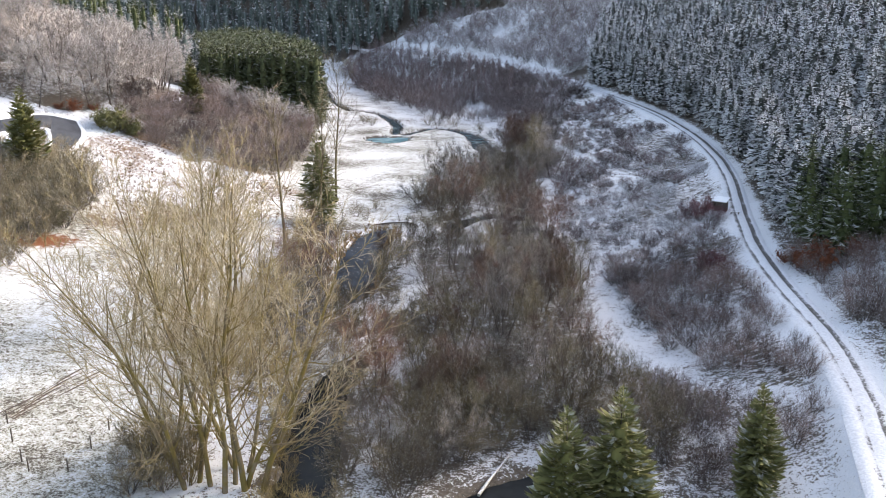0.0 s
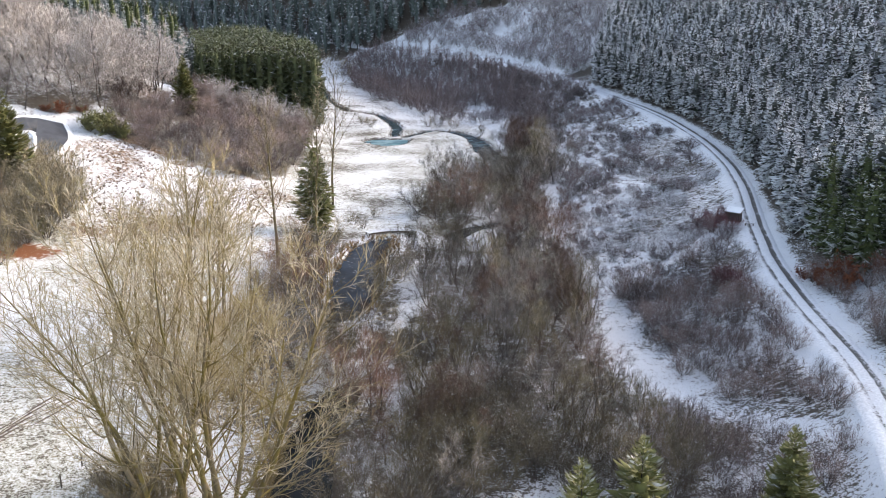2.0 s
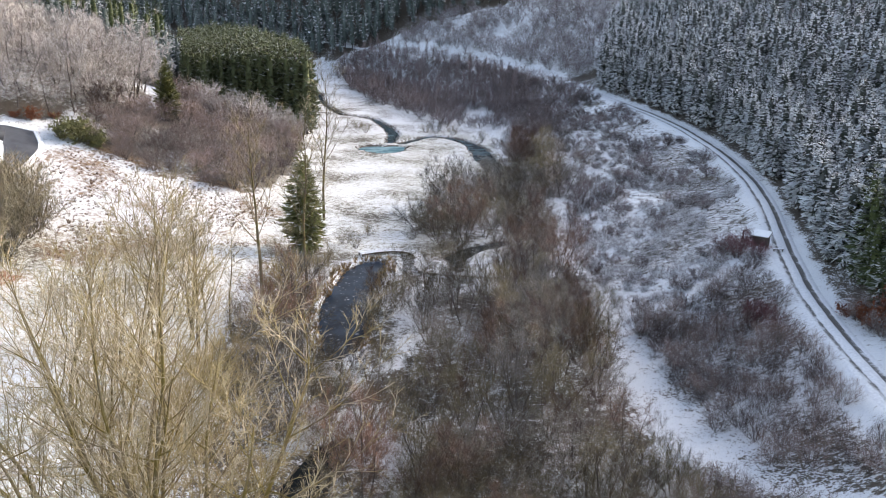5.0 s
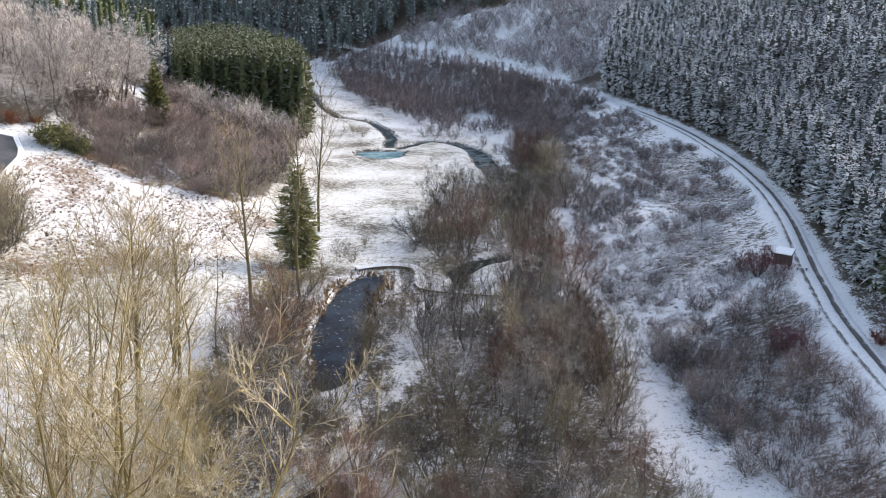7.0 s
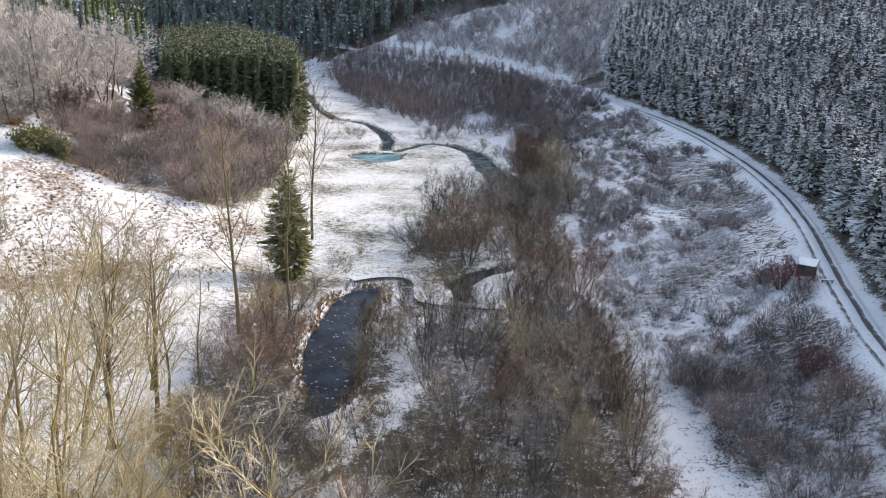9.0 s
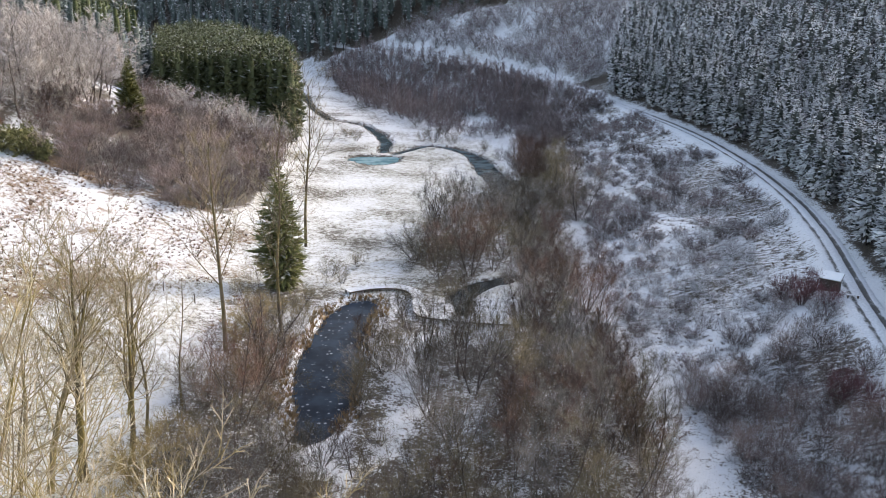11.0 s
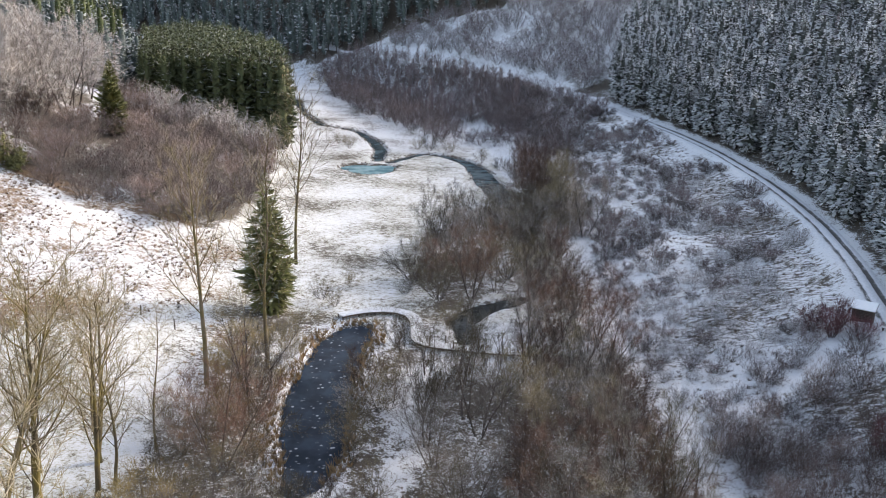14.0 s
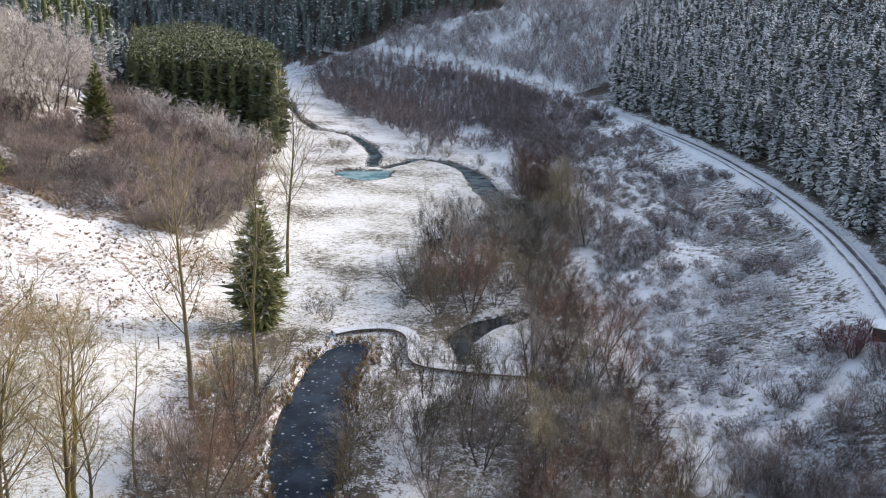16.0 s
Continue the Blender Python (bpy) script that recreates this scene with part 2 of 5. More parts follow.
def pond_material(name, deep, shallow, rough, flecks):
    m, nt, b = make_material(name, rough)
    b.inputs["Specular IOR Level"].default_value = 0.12
    b.inputs["IOR"].default_value = 1.31
    pos = nt.nodes.new("ShaderNodeNewGeometry").outputs["Position"]
    n = noise_at(nt, pos, 0.35, 3)
    col = mix(nt, step(nt, n, 0.35, 0.7), deep, shallow)
    v = node(nt, "ShaderNodeTexVoronoi", Scale=1.5)
    nt.links.new(pos, v.inputs["Vector"])
    spots = calc(nt, "MULTIPLY", calc(nt, "SUBTRACT", 1.0, step(nt, v.outputs["Distance"], 0.1, 0.3)), step(nt, noise_at(nt, pos, 0.8, 3), 0.45, 0.58))
    col = mix(nt, calc(nt, "MULTIPLY", spots, flecks), col, (0.6, 0.64, 0.7))
    nt.links.new(col, b.inputs["Base Color"])
    bumped(nt, b, noise_at(nt, pos, 2.0), 0.08, 0.05)
    return m


GROUND = ground_material()
MOSSY_BARK = bark_material("mossy_bark", (0.1, 0.077, 0.045), (0.28, 0.225, 0.145), (0.18, 0.138, 0.042))
ASPEN_BARK = bark_material("aspen_bark", (0.07, 0.055, 0.038), (0.2, 0.155, 0.105), (0.15, 0.12, 0.05))
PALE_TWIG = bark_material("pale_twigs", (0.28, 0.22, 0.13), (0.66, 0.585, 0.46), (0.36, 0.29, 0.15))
DUN_TWIG = bark_material("dun_twigs", (0.15, 0.12, 0.075), (0.42, 0.355, 0.255), (0.24, 0.19, 0.085))
GREY_BARK = bark_material("grey_bark", (0.04, 0.033, 0.03), (0.125, 0.102, 0.09), None, 0.3)
BIRCH_BARK = bark_material("birch_bark", (0.2, 0.18, 0.16), (0.55, 0.52, 0.48))
PINE_BARK = bark_material("pine_bark", (0.16, 0.12, 0.09), (0.34, 0.28, 0.22))
OLIVE_TWIG = bark_material("olive_twigs", (0.032, 0.026, 0.015), (0.225, 0.182, 0.1), None, 0.1)
BROWN_TWIG = bark_material("brown_twigs", (0.045, 0.038, 0.033), (0.28, 0.238, 0.2), None, 0.2)
GOLD_TWIG = bark_material("golden_twigs", (0.13, 0.098, 0.04), (0.37, 0.285, 0.135))
HEDGE_TWIG = bark_material("hedge_twigs", (0.14, 0.115, 0.07), (0.36, 0.3, 0.19), None, 0.1)
DOGWOOD_TWIG = bark_material("dogwood_twigs", (0.11, 0.045, 0.05), (0.2, 0.085, 0.09))
RED_TWIG = bark_material("red_twigs", (0.042, 0.025, 0.019), (0.21, 0.122, 0.088))
HILL_TWIG = bark_material("hill_twigs", (0.135, 0.104, 0.107), (0.33, 0.262, 0.264), None, 0.35)
BIRCH_TWIG = bark_material("birch_twigs", (0.14, 0.108, 0.108), (0.26, 0.2, 0.2), None, 0.15)
THICKET_TWIG = bark_material("thicket_twigs", (0.065, 0.044, 0.039), (0.275, 0.197, 0.172), None, 0.2)
PURPLE_TWIG = bark_material("purple_twigs", (0.055, 0.041, 0.041), (0.215, 0.162, 0.158), None, 0.25)
FROST_TWIG = bark_material("frosted_twigs", (0.18, 0.155, 0.15), (0.36, 0.31, 0.295), None, 0.9)
OAK_TWIG = bark_material("oak_twigs", (0.27, 0.235, 0.21), (0.56, 0.49, 0.44), None, 0.3)
SNOWY_NEEDLES = needle_material("snowy_needles", (0.022, 0.027, 0.022), (0.055, 0.062, 0.05), 0.82)
FROSTED_NEEDLES = needle_material("frosted_needles", (0.045, 0.05, 0.046), (0.1, 0.106, 0.096), 1.05)
PLANT_NEEDLES = needle_material("plantation_needles", (0.055, 0.068, 0.034), (0.15, 0.165, 0.078), 0.2)
GREEN_NEEDLES = needle_material("green_leaves", (0.085, 0.086, 0.034), (0.2, 0.19, 0.08), 0.12)
DUSTED_NEEDLES = needle_material("dusted_needles", (0.04, 0.055, 0.024), (0.1, 0.12, 0.045), 0.3)
# base colour lightened and blued to stand for distance haze; frost comes on top
HAZED_NEEDLES = needle_material("hazed_needles", (0.075, 0.098, 0.093), (0.145, 0.173, 0.162), 0.45)
LONE_NEEDLES = needle_material("lone_spruce_needles", (0.075, 0.085, 0.03), (0.22, 0.21, 0.075), 0.2)
RUST_LEAVES = needle_material("rust_leaves", (0.11, 0.035, 0.02), (0.22, 0.08, 0.035), 0.0)
DRY_GRASS = plain_material("dry_grass", (0.22, 0.14, 0.07), (0.42, 0.3, 0.17), 2.0)
HEATH_GRASS = plain_material("heath_grass", (0.1, 0.065, 0.045), (0.24, 0.15, 0.09), 1.5)
SLOPE_GRASS = plain_material("withered_grass", (0.07, 0.055, 0.05), (0.18, 0.14, 0.11), 1.5)
WEATHERED = plain_material("weathered_wood", (0.07, 0.055, 0.045), (0.16, 0.13, 0.11), 6.0)
SNOWY_WOOD = plain_material("snow_covered_wood", (0.1, 0.085, 0.07), (0.2, 0.17, 0.14), 6.0, 0.8, 1.0)
SNOWY_PLANK = plain_material("snow_dusted_plank", (0.58, 0.59, 0.61), (0.8, 0.82, 0.85), 3.0)
SNOW_CAP = plain_material("snow", (0.8, 0.82, 0.86), (0.87, 0.88, 0.9), 2.0)
ASPHALT = plain_material("wet_asphalt", (0.05, 0.052, 0.06), (0.09, 0.093, 0.105), 0.6, 0.35)
POND_ICE = pond_material("pond_ice", (0.012, 0.02, 0.034), (0.034, 0.052, 0.08), 0.38, 0.7)
# pale cyan base colour stands for sky mirrored in the pool's ice
SKY_TINTED_ICE = pond_material("sky_tinted_pool_ice", (0.1, 0.2, 0.24), (0.28, 0.42, 0.46), 0.12, 0.2)
# grey-blue lightening in this water's colour stands for reflected sky
SKY_TINTED_BROOK = pond_material("sky_tinted_brook", (0.035, 0.05, 0.06), (0.1, 0.14, 0.16), 0.12, 0.1)
CREEK = pond_material("dark_water", (0.012, 0.014, 0.016), (0.02, 0.022, 0.022), 0.06, 0.0)

# ---- ground, water, track and road ----
POND = [(-2.6, 148, 1.6), (-4.0, 144, 2.6), (-5.3, 137, 2.6), (-6.0, 128, 3.3), (-5.8, 119, 2.4), (-6.4, 114, 1.4)]
NEAR_POND = [(-4.2, 94, 0.8), (-5.6, 91.5, 1.6), (-7.2, 86, 1.9), (-8.0, 78, 2.3), (-7.6, 58, 2.6)]
SIDE_POND = [(11.5, 67.5, 1.0), (8.5, 65.5, 1.6), (4, 61, 2.4), (-4, 56, 3)]
BACKWATER = [(18.5, 158.6, 1.2), (13, 154.8, 1.5), (10, 151.2, 1.5), (10.0, 147, 0.7), (9.4, 143, 0.5)]
POOL = [(-4.6, 240.5, 3.4), (-1.5, 238.2, 4.6), (0.6, 241, 2.8)]
CREEK_UP = [(-0.4, 247.5, 0.8), (0.4, 260, 1.3), (-1.0, 270, 1.0), (-5.4, 285.5, 0.7), (-10.8, 291.5, 0.6), (-15.4, 294, 0.6), (-21.5, 313, 0.6), (-27, 343, 0.6), (-45, 375, 1.0)]
CREEK_RIGHT = [(2.5, 246.5, 1.0), (10, 256.5, 0.9), (15.2, 254, 1.0), (19.6, 247.5, 1.3), (21.4, 239, 2.0), (22.2, 227, 2.2), (23.8, 213, 2.0), (25.4, 206, 1.4)]
WATERS = [POND, NEAR_POND, SIDE_POND, BACKWATER, POOL, CREEK_UP, CREEK_RIGHT]
TRAIL = [(28.2, 142, 1.0), (27.6, 134, 1.0), (26.6, 124, 1.0), (26.6, 113.5, 1.9), (26.8, 104.5, 2.6), (26.3, 97.5, 2.6), (27.5, 90, 1.6), (31, 84, 1.1), (36, 79, 1.1), (43, 72, 2)]
CROSS_TRAIL = [(27.5, 124, 0.8), (32.3, 123, 1.0), (37, 124, 1.0), (44, 129, 1.1), (50, 137, 1.2)]
SNOW_GAPS = [[(25.5, 150, 1.0), (27.5, 163, 2.6), (29.5, 172, 3.0), (31, 183, 2.4)], [(32, 240, 2), (38, 215, 2), (43, 190, 2)],
             [(3, 136, 1.3), (2.4, 120.5, 1.8), (0.7, 111, 1.4)], [(-9.9, 105.3, 1.5), (-7, 96.3, 1.9), (-2.3, 99.9, 1.3)], [(13.2, 150, 1.6), (15, 147.5, 1.4)], [(2.5, 97, 1), (0, 87, 1.6), (1.0, 76, 1.5)]]

CARR = [[(-2, 62), (14, 76), (22, 84), (24, 100), (24, 118), (25, 138), (20, 141), (6, 136), (2, 144), (-1.5, 140), (-2.5, 120), (-3.4, 100)],
        [(6.5, 157), (12, 158.5), (18, 161), (25, 157), (31, 175), (36, 200), (36, 222), (28, 226), (24, 209), (15, 199), (8, 183), (4, 165)],
        [(-10, 92), (-4.5, 105), (-10, 112), (-12, 132), (-17, 128), (-18, 100)]]
BROWN_WOOD = [(9, 104), (24, 104), (25.5, 134), (26, 160), (19.5, 160), (17, 146), (16, 137), (13.5, 130), (13, 116)]
BIRCHES = [(36, 284), (26, 303), (9, 292), (-2, 316), (-11, 343), (-20, 380), (-23, 400), (-5, 396), (16, 366), (34, 333), (42, 314)]
BRAMBLE = [(-52, 178), (-42, 176), (-28.5, 177), (-22, 187), (-21, 222), (-24, 246), (-30, 257), (-45, 258), (-56, 254), (-48, 225), (-49, 208), (-58, 194)]
OAKS = [(-70, 178.5), (-62, 183), (-56, 192), (-52, 208), (-60, 245), (-80, 256), (-110, 300), (-150, 300), (-150, 210), (-120, 188), (-84, 181)]
SLOPE = [(29, 100), (44, 94), (48, 118), (54, 140), (60, 165), (63, 200), (62, 240), (55, 280), (40, 322), (36, 290), (34, 240), (30, 200), (29, 150)]
PLANTATION = [(-20.5, 256), (-30, 261), (-44, 262), (-55, 261), (-60, 290), (-74, 340), (-72, 392), (-55, 372), (-40, 330), (-26, 290)]
PINES = [(-60, 262), (-64, 290), (-78, 340), (-130, 360), (-135, 305), (-110, 296), (-82, 258)]
FAR_HILL = [(-24, 404), (4, 408), (22, 404), (48, 392), (110, 430), (110, 520), (-120, 640), (-330, 760), (-330, 600), (-150, 520), (-60, 440)]
OPEN_HILL = [(2, 402), (28, 366), (46, 336), (58, 300), (64, 285), (78, 338), (110, 356), (150, 400), (100, 420), (50, 392), (25, 403)]
HEATH = [(-18, 158), (-30, 139), (-46, 132), (-56, 150), (-60, 168), (-50, 180), (-26, 180), (-20, 172)]


def water_gap(x, y):
    d = np.full(np.shape(x), 1e9)
    for line in WATERS:
        d = np.minimum(d, from_line(x, y, line))
    return d


def ground_z(x, y):
    x, y = np.asarray(x, float), np.asarray(y, float)
    h = land(x, y)
    slope = ramp(x - knots(y, *RIGHT_EDGE), 0, 8)
    h = h + (0.05 + 0.2 * slope) * value_noise(x, y, 2.2, 3) + 0.35 * value_noise(x, y, 14, 5) * ramp(np.abs(x), 12, 30)
    tx = knots(y, *TRACK_X)
    on_track = 1 - ramp(np.abs(x - tx), 1.8, 3.5)
    h = h * (1 - on_track) + (knots(y, *TRACK_Z) - 0.08) * on_track * (y > -62) + h * on_track * (y <= -62)
    d = water_gap(x + 0.35 * value_noise(x, y, 2.5, 11), y + 0.35 * value_noise(x, y, 2.5, 12))
    return h - 1.2 * (1 - ramp(d, -0.7, 0.5)) + 0.06 * np.exp(-((d - 1.3) / 0.8) ** 2)


def spaced(*runs):
    out = [np.arange(a, b, s) for a, b, s in runs]
    return np.unique(np.concatenate(out))


def build_ground():
    xs = spaced((-1500, -300, 100), (-300, -140, 16), (-140, -40, 2.2), (-40, 72, 0.9), (72, 150, 2.2), (150, 300, 16), (300, 1501, 100))
    ys = spaced((-600, -60, 60), (-60, 62, 2), (62, 262, 0.9), (262, 430, 1.8), (430, 660, 8), (660, 2000, 90))
    gx, gy = np.meshgrid(xs, ys)
    x, y = gx.ravel(), gy.ravel()
    z = ground_z(x, y)
    n, m = len(xs), len(ys)
    i = (np.arange(m - 1)[:, None] * n + np.arange(n - 1)[None, :]).ravel()
    tris = np.concatenate([np.stack([i, i + 1, i + n + 1], 1), np.stack([i, i + n + 1, i + n], 1)])
    me = tri_mesh("ground", (np.stack([x, y, z], 1), tris), GROUND, True)
    litter_shade = 0.22 + 0.2 * ramp(x - knots(y, *RIGHT_EDGE), 0, 10) * ramp(knots(y, *TRACK_X) - x, -2, 4) + 0.06 * (np.abs(x) < 26) * ramp(y, 150, 165) + 0.03 * ramp(-x, 18, 26) + 0.14 * np.exp(-(((x - 4) / 18) ** 2 + ((y - 146) / 14) ** 2)) + 0.08 * ramp(y, 60, 75) * ramp(np.abs(x + 12), 16, 4)
    # real litter under the woods, raised further to paint the shade of their crowns
    for ring, w in [(r, 0.66) for r in CARR + [BROWN_WOOD]] + [(BIRCHES, 0.45), (BRAMBLE, 0.85), (OAKS, 0.72), (FAR_HILL, 0.95), (PLANTATION, 0.95), (PINES, 0.9), (OPEN_HILL, 0.34)]:
        litter_shade = np.where(inside(x + 3.5 * value_noise(x, y, 5, 8), y + 3.5 * value_noise(x, y, 5, 9), ring), w, litter_shade)
    litter_shade = np.maximum(litter_shade, 0.56 * ramp(x, -5, 0) * (1 - ramp(y, 76, 90)) * (1 - ramp(x, 24, 34)) * ramp(y, 50, 55))
    litter_shade = np.maximum(litter_shade, (0.44 + 0.14 * value_noise(x, y, 6, 44)) * ramp(x, 22, 28) * (1 - ramp(y, 108, 122)) * (x < 75))
    litter_shade = litter_shade * (0.35 + 0.65 * ramp(np.abs(x - knots(y, *TRACK_X)), 2.2, 2.2 + 2.2 * (1 - 0.6 * ramp(y, 150, 260))))
    forest = ramp(x - knots(y, *TRACK_X), 2.6, 3.8) * (y < 300) * ramp(y, 104, 112)
    litter_shade = np.maximum(litter_shade, 0.8 * forest)
    wd = water_gap(x, y)
    near_bank = 1.1 + 2.2 * (y < 94) * (1 + value_noise(x, y, 2.5, 15))
    litter_shade = np.maximum(litter_shade, 0.85 * (1 - ramp(wd, 0.0 * wd, near_bank)))
    litter_shade = np.maximum(litter_shade, 0.6 * np.exp(-((x + 13) / 6) ** 2) * ramp(y, 60, 80) * (1 - ramp(y, 150, 165)))
    heath = inside(x + 2 * value_noise(x, y, 6, 21), y + 2 * value_noise(x, y, 6, 22), HEATH) * 1.0
    litter_shade = np.maximum(litter_shade, 0.42 * heath)
    for line in [TRAIL, CROSS_TRAIL] + SNOW_GAPS:
        bare = ramp(from_line(x + 0.9 * value_noise(x, y, 2.2, 27), y, line), -0.9, 0.9)
        litter_shade = litter_shade * bare + (0.17 if line in (TRAIL, CROSS_TRAIL) else 0.24) * (1 - bare)
    rust = np.exp(-(((x + 51.5) / 7.5) ** 2 + ((y - 127) / 4.0) ** 2))
    rust = np.maximum(rust, 0.5 * np.exp(-((wd - 0.8) / 0.7) ** 2) * (x < -4) * (y > 118) * (y < 150))
    grass = ramp(-x, 16, 26) * (y < 150) * 1.0 + 0.85 * (np.abs(x) < 26) * (y > 150) * (1 - ramp(y, 250, 270))
    slope = ramp(x - knots(y, *RIGHT_EDGE), 0, 8) * ramp(knots(y, *TRACK_X) - x, -1, 1)
    for key, val in (("litter_shade", litter_shade), ("heath", heath), ("rust", rust), ("grass", grass), ("slope", slope)):
        a = me.attributes.new(key, "FLOAT", "POINT")
        a.data.foreach_set("value", np.clip(val, 0, 1).astype(np.float32))
    ob = new("ground", me)
    tagged(ob, "snow-dusted valley meadow with brown grass showing through", "ground", "", "structure")


def ribbon(line, extra, level):
    """A strip along a polyline of (x, y, half width), widened, at level(y)."""
    pts = []
    for (x0, y0, w0), (x1, y1, w1) in zip(line, line[1:]):
        n = max(1, int(math.hypot(x1 - x0, y1 - y0) / 1.5))
        pts += [(x0 + (x1 - x0) * k / n, y0 + (y1 - y0) * k / n, w0 + (w1 - w0) * k / n) for k in range(n)]
    pts.append(line[-1])
    p = np.array(pts)
    d = np.gradient(p[:, :2], axis=0)
    d /= np.linalg.norm(d, axis=1)[:, None]
    p[0, :2] -= d[0] * (p[0, 2] + extra)
    p[-1, :2] += d[-1] * (p[-1, 2] + extra)
    nrm = np.stack([-d[:, 1], d[:, 0]], 1) * (p[:, 2] + extra)[:, None]
    z = level(p[:, 1])
    v = np.concatenate([np.column_stack([p[:, :2] + nrm, z]), np.column_stack([p[:, :2] - nrm, z])])
    n = len(p)
    i = np.arange(n - 1)
    return v, np.concatenate([np.stack([i, i + n, i + n + 1], 1), np.stack([i, i + n + 1, i + 1], 1)])


def water_level(y):
    return knots(y, *FLOOR) - 0.32


def disc(cx, cy, rx, ry, z):
    n = 40
    a = 2 * np.pi * np.arange(n) / n
    v = np.concatenate([[[cx, cy, z]], np.stack([cx + rx * np.cos(a), cy + ry * np.sin(a), np.full(n, z)], 1)])
    i = np.arange(n)
    return v, np.stack([np.zeros(n, int), 1 + i, 1 + (i + 1) % n], 1)


def build_waters():
    flat = lambda z: (lambda y: np.full(np.shape(y), z))
    for k, (name, line, mat, level, label) in enumerate([
            ("pond", POND, POND_ICE, flat(-0.05), "dark half-frozen pond with pale ice flecks between reeds"),
            ("near_pond", NEAR_POND, CREEK, flat(-0.052), "dark open pond water below the poplars"),
            ("side_pond", SIDE_POND, CREEK, flat(-0.054), "black open pond water under bare willows"),
            ("backwater", BACKWATER, CREEK, lambda y: water_level(y) - 0.004, "dark narrow brook running under the boardwalk"),
            ("pool", POOL, SKY_TINTED_ICE, flat(0.76), "frozen pool in the snowy meadow, sky reflection in its pale blue colour"),
            ("brook", CREEK_UP, SKY_TINTED_BROOK, lambda y: water_level(y) - 0.012, "dark winding brook with grassy banks"),
            ("side_brook", CREEK_RIGHT, SKY_TINTED_BROOK, lambda y: water_level(y) - 0.02, "dark slate-blue brook arm along the willows")]):
        ob = new("water_" + name, tri_mesh("water_" + name, disc(-2, 239.3, 7.4, 6.4, 0.76) if name == "pool" else ribbon(line, 1.1, level), mat, True))
        tagged(ob, label, "water", "", "structure")


def track_material():
    m, nt, b = make_material("snowy_track", 0.7)
    pos = nt.nodes.new("ShaderNodeNewGeometry").outputs["Position"]
    a = nt.nodes.new("ShaderNodeAttribute")
    a.attribute_name = "rut"
    n1, n2 = noise_at(nt, pos, 0.5), noise_at(nt, pos, 4.0)
    f = calc(nt, "ADD", a.outputs["Fac"], calc(nt, "MULTIPLY", calc(nt, "SUBTRACT", calc(nt, "ADD", n1, n2), 1.0), 0.9))
    mud = mix(nt, n2, (0.05, 0.05, 0.052), (0.14, 0.135, 0.13))
    nt.links.new(mix(nt, step(nt, f, 0.52, 0.85), mix(nt, step(nt, n2, 0.35, 0.65), (0.6, 0.62, 0.66), (0.76, 0.78, 0.82)), mud), b.inputs["Base Color"])
    bumped(nt, b, n2, 0.5, 0.06)
    return m


def build_track():
    """Farm track with two wheel ruts sunk into the snow."""
    ys = np.arange(-59, 425, 0.8)
    c = np.stack([knots(ys, *TRACK_X), ys], 1)
    d = np.gradient(c, axis=0)
    d /= np.linalg.norm(d, axis=1)[:, None]
    nrm = np.stack([d[:, 1], -d[:, 0]], 1)
    cross = [-2.2, -1.75, -1.35, -1.1, -0.7, -0.45, 0.0, 0.45, 0.7, 1.1, 1.35, 1.8, 2.3]
    depth = [-0.3, -0.04, 0.03, 0.0, -0.07, 0.02, 0.05, 0.02, -0.07, 0.0, 0.03, -0.04, -0.3]
    rut = [0, 0, 0.2, 0.6, 0.85, 0.4, 0.05, 0.45, 1.0, 0.8, 0.35, 0.1, 0]
    wander = 0.12 * value_noise(ys, ys * 0, 7, 31)
    wear = 0.75 + 0.25 * ramp(ys, 70, 110) - 0.5 * ramp(ys, 230, 290)
    v, r = [], []
    for o, z, q in zip(cross, depth, rut):
        p = c + nrm * (o + wander)[:, None]
        v.append(np.column_stack([p, knots(ys, *TRACK_Z) + z * 0.9 + 0.02 * value_noise(p[:, 0], p[:, 1], 1.3, 33)]))
        r.append(q * wear)
    n, k = len(ys), len(cross)
    v, r = np.concatenate(v), np.concatenate(r)
    i = (np.arange(k - 1)[:, None] * n + np.arange(n - 1)[None, :]).ravel()
    t = np.concatenate([np.stack([i, i + n, i + n + 1], 1), np.stack([i, i + n + 1, i + 1], 1)])
    me = tri_mesh("road_track", (v, t[:, ::-1]), track_material(), True)
    a = me.attributes.new("rut", "FLOAT", "POINT")
    a.data.foreach_set("value", r.astype(np.float32))
    tagged(new("road_track", me), "snow-covered farm track with two dark wheel ruts", "road", "", "structure")


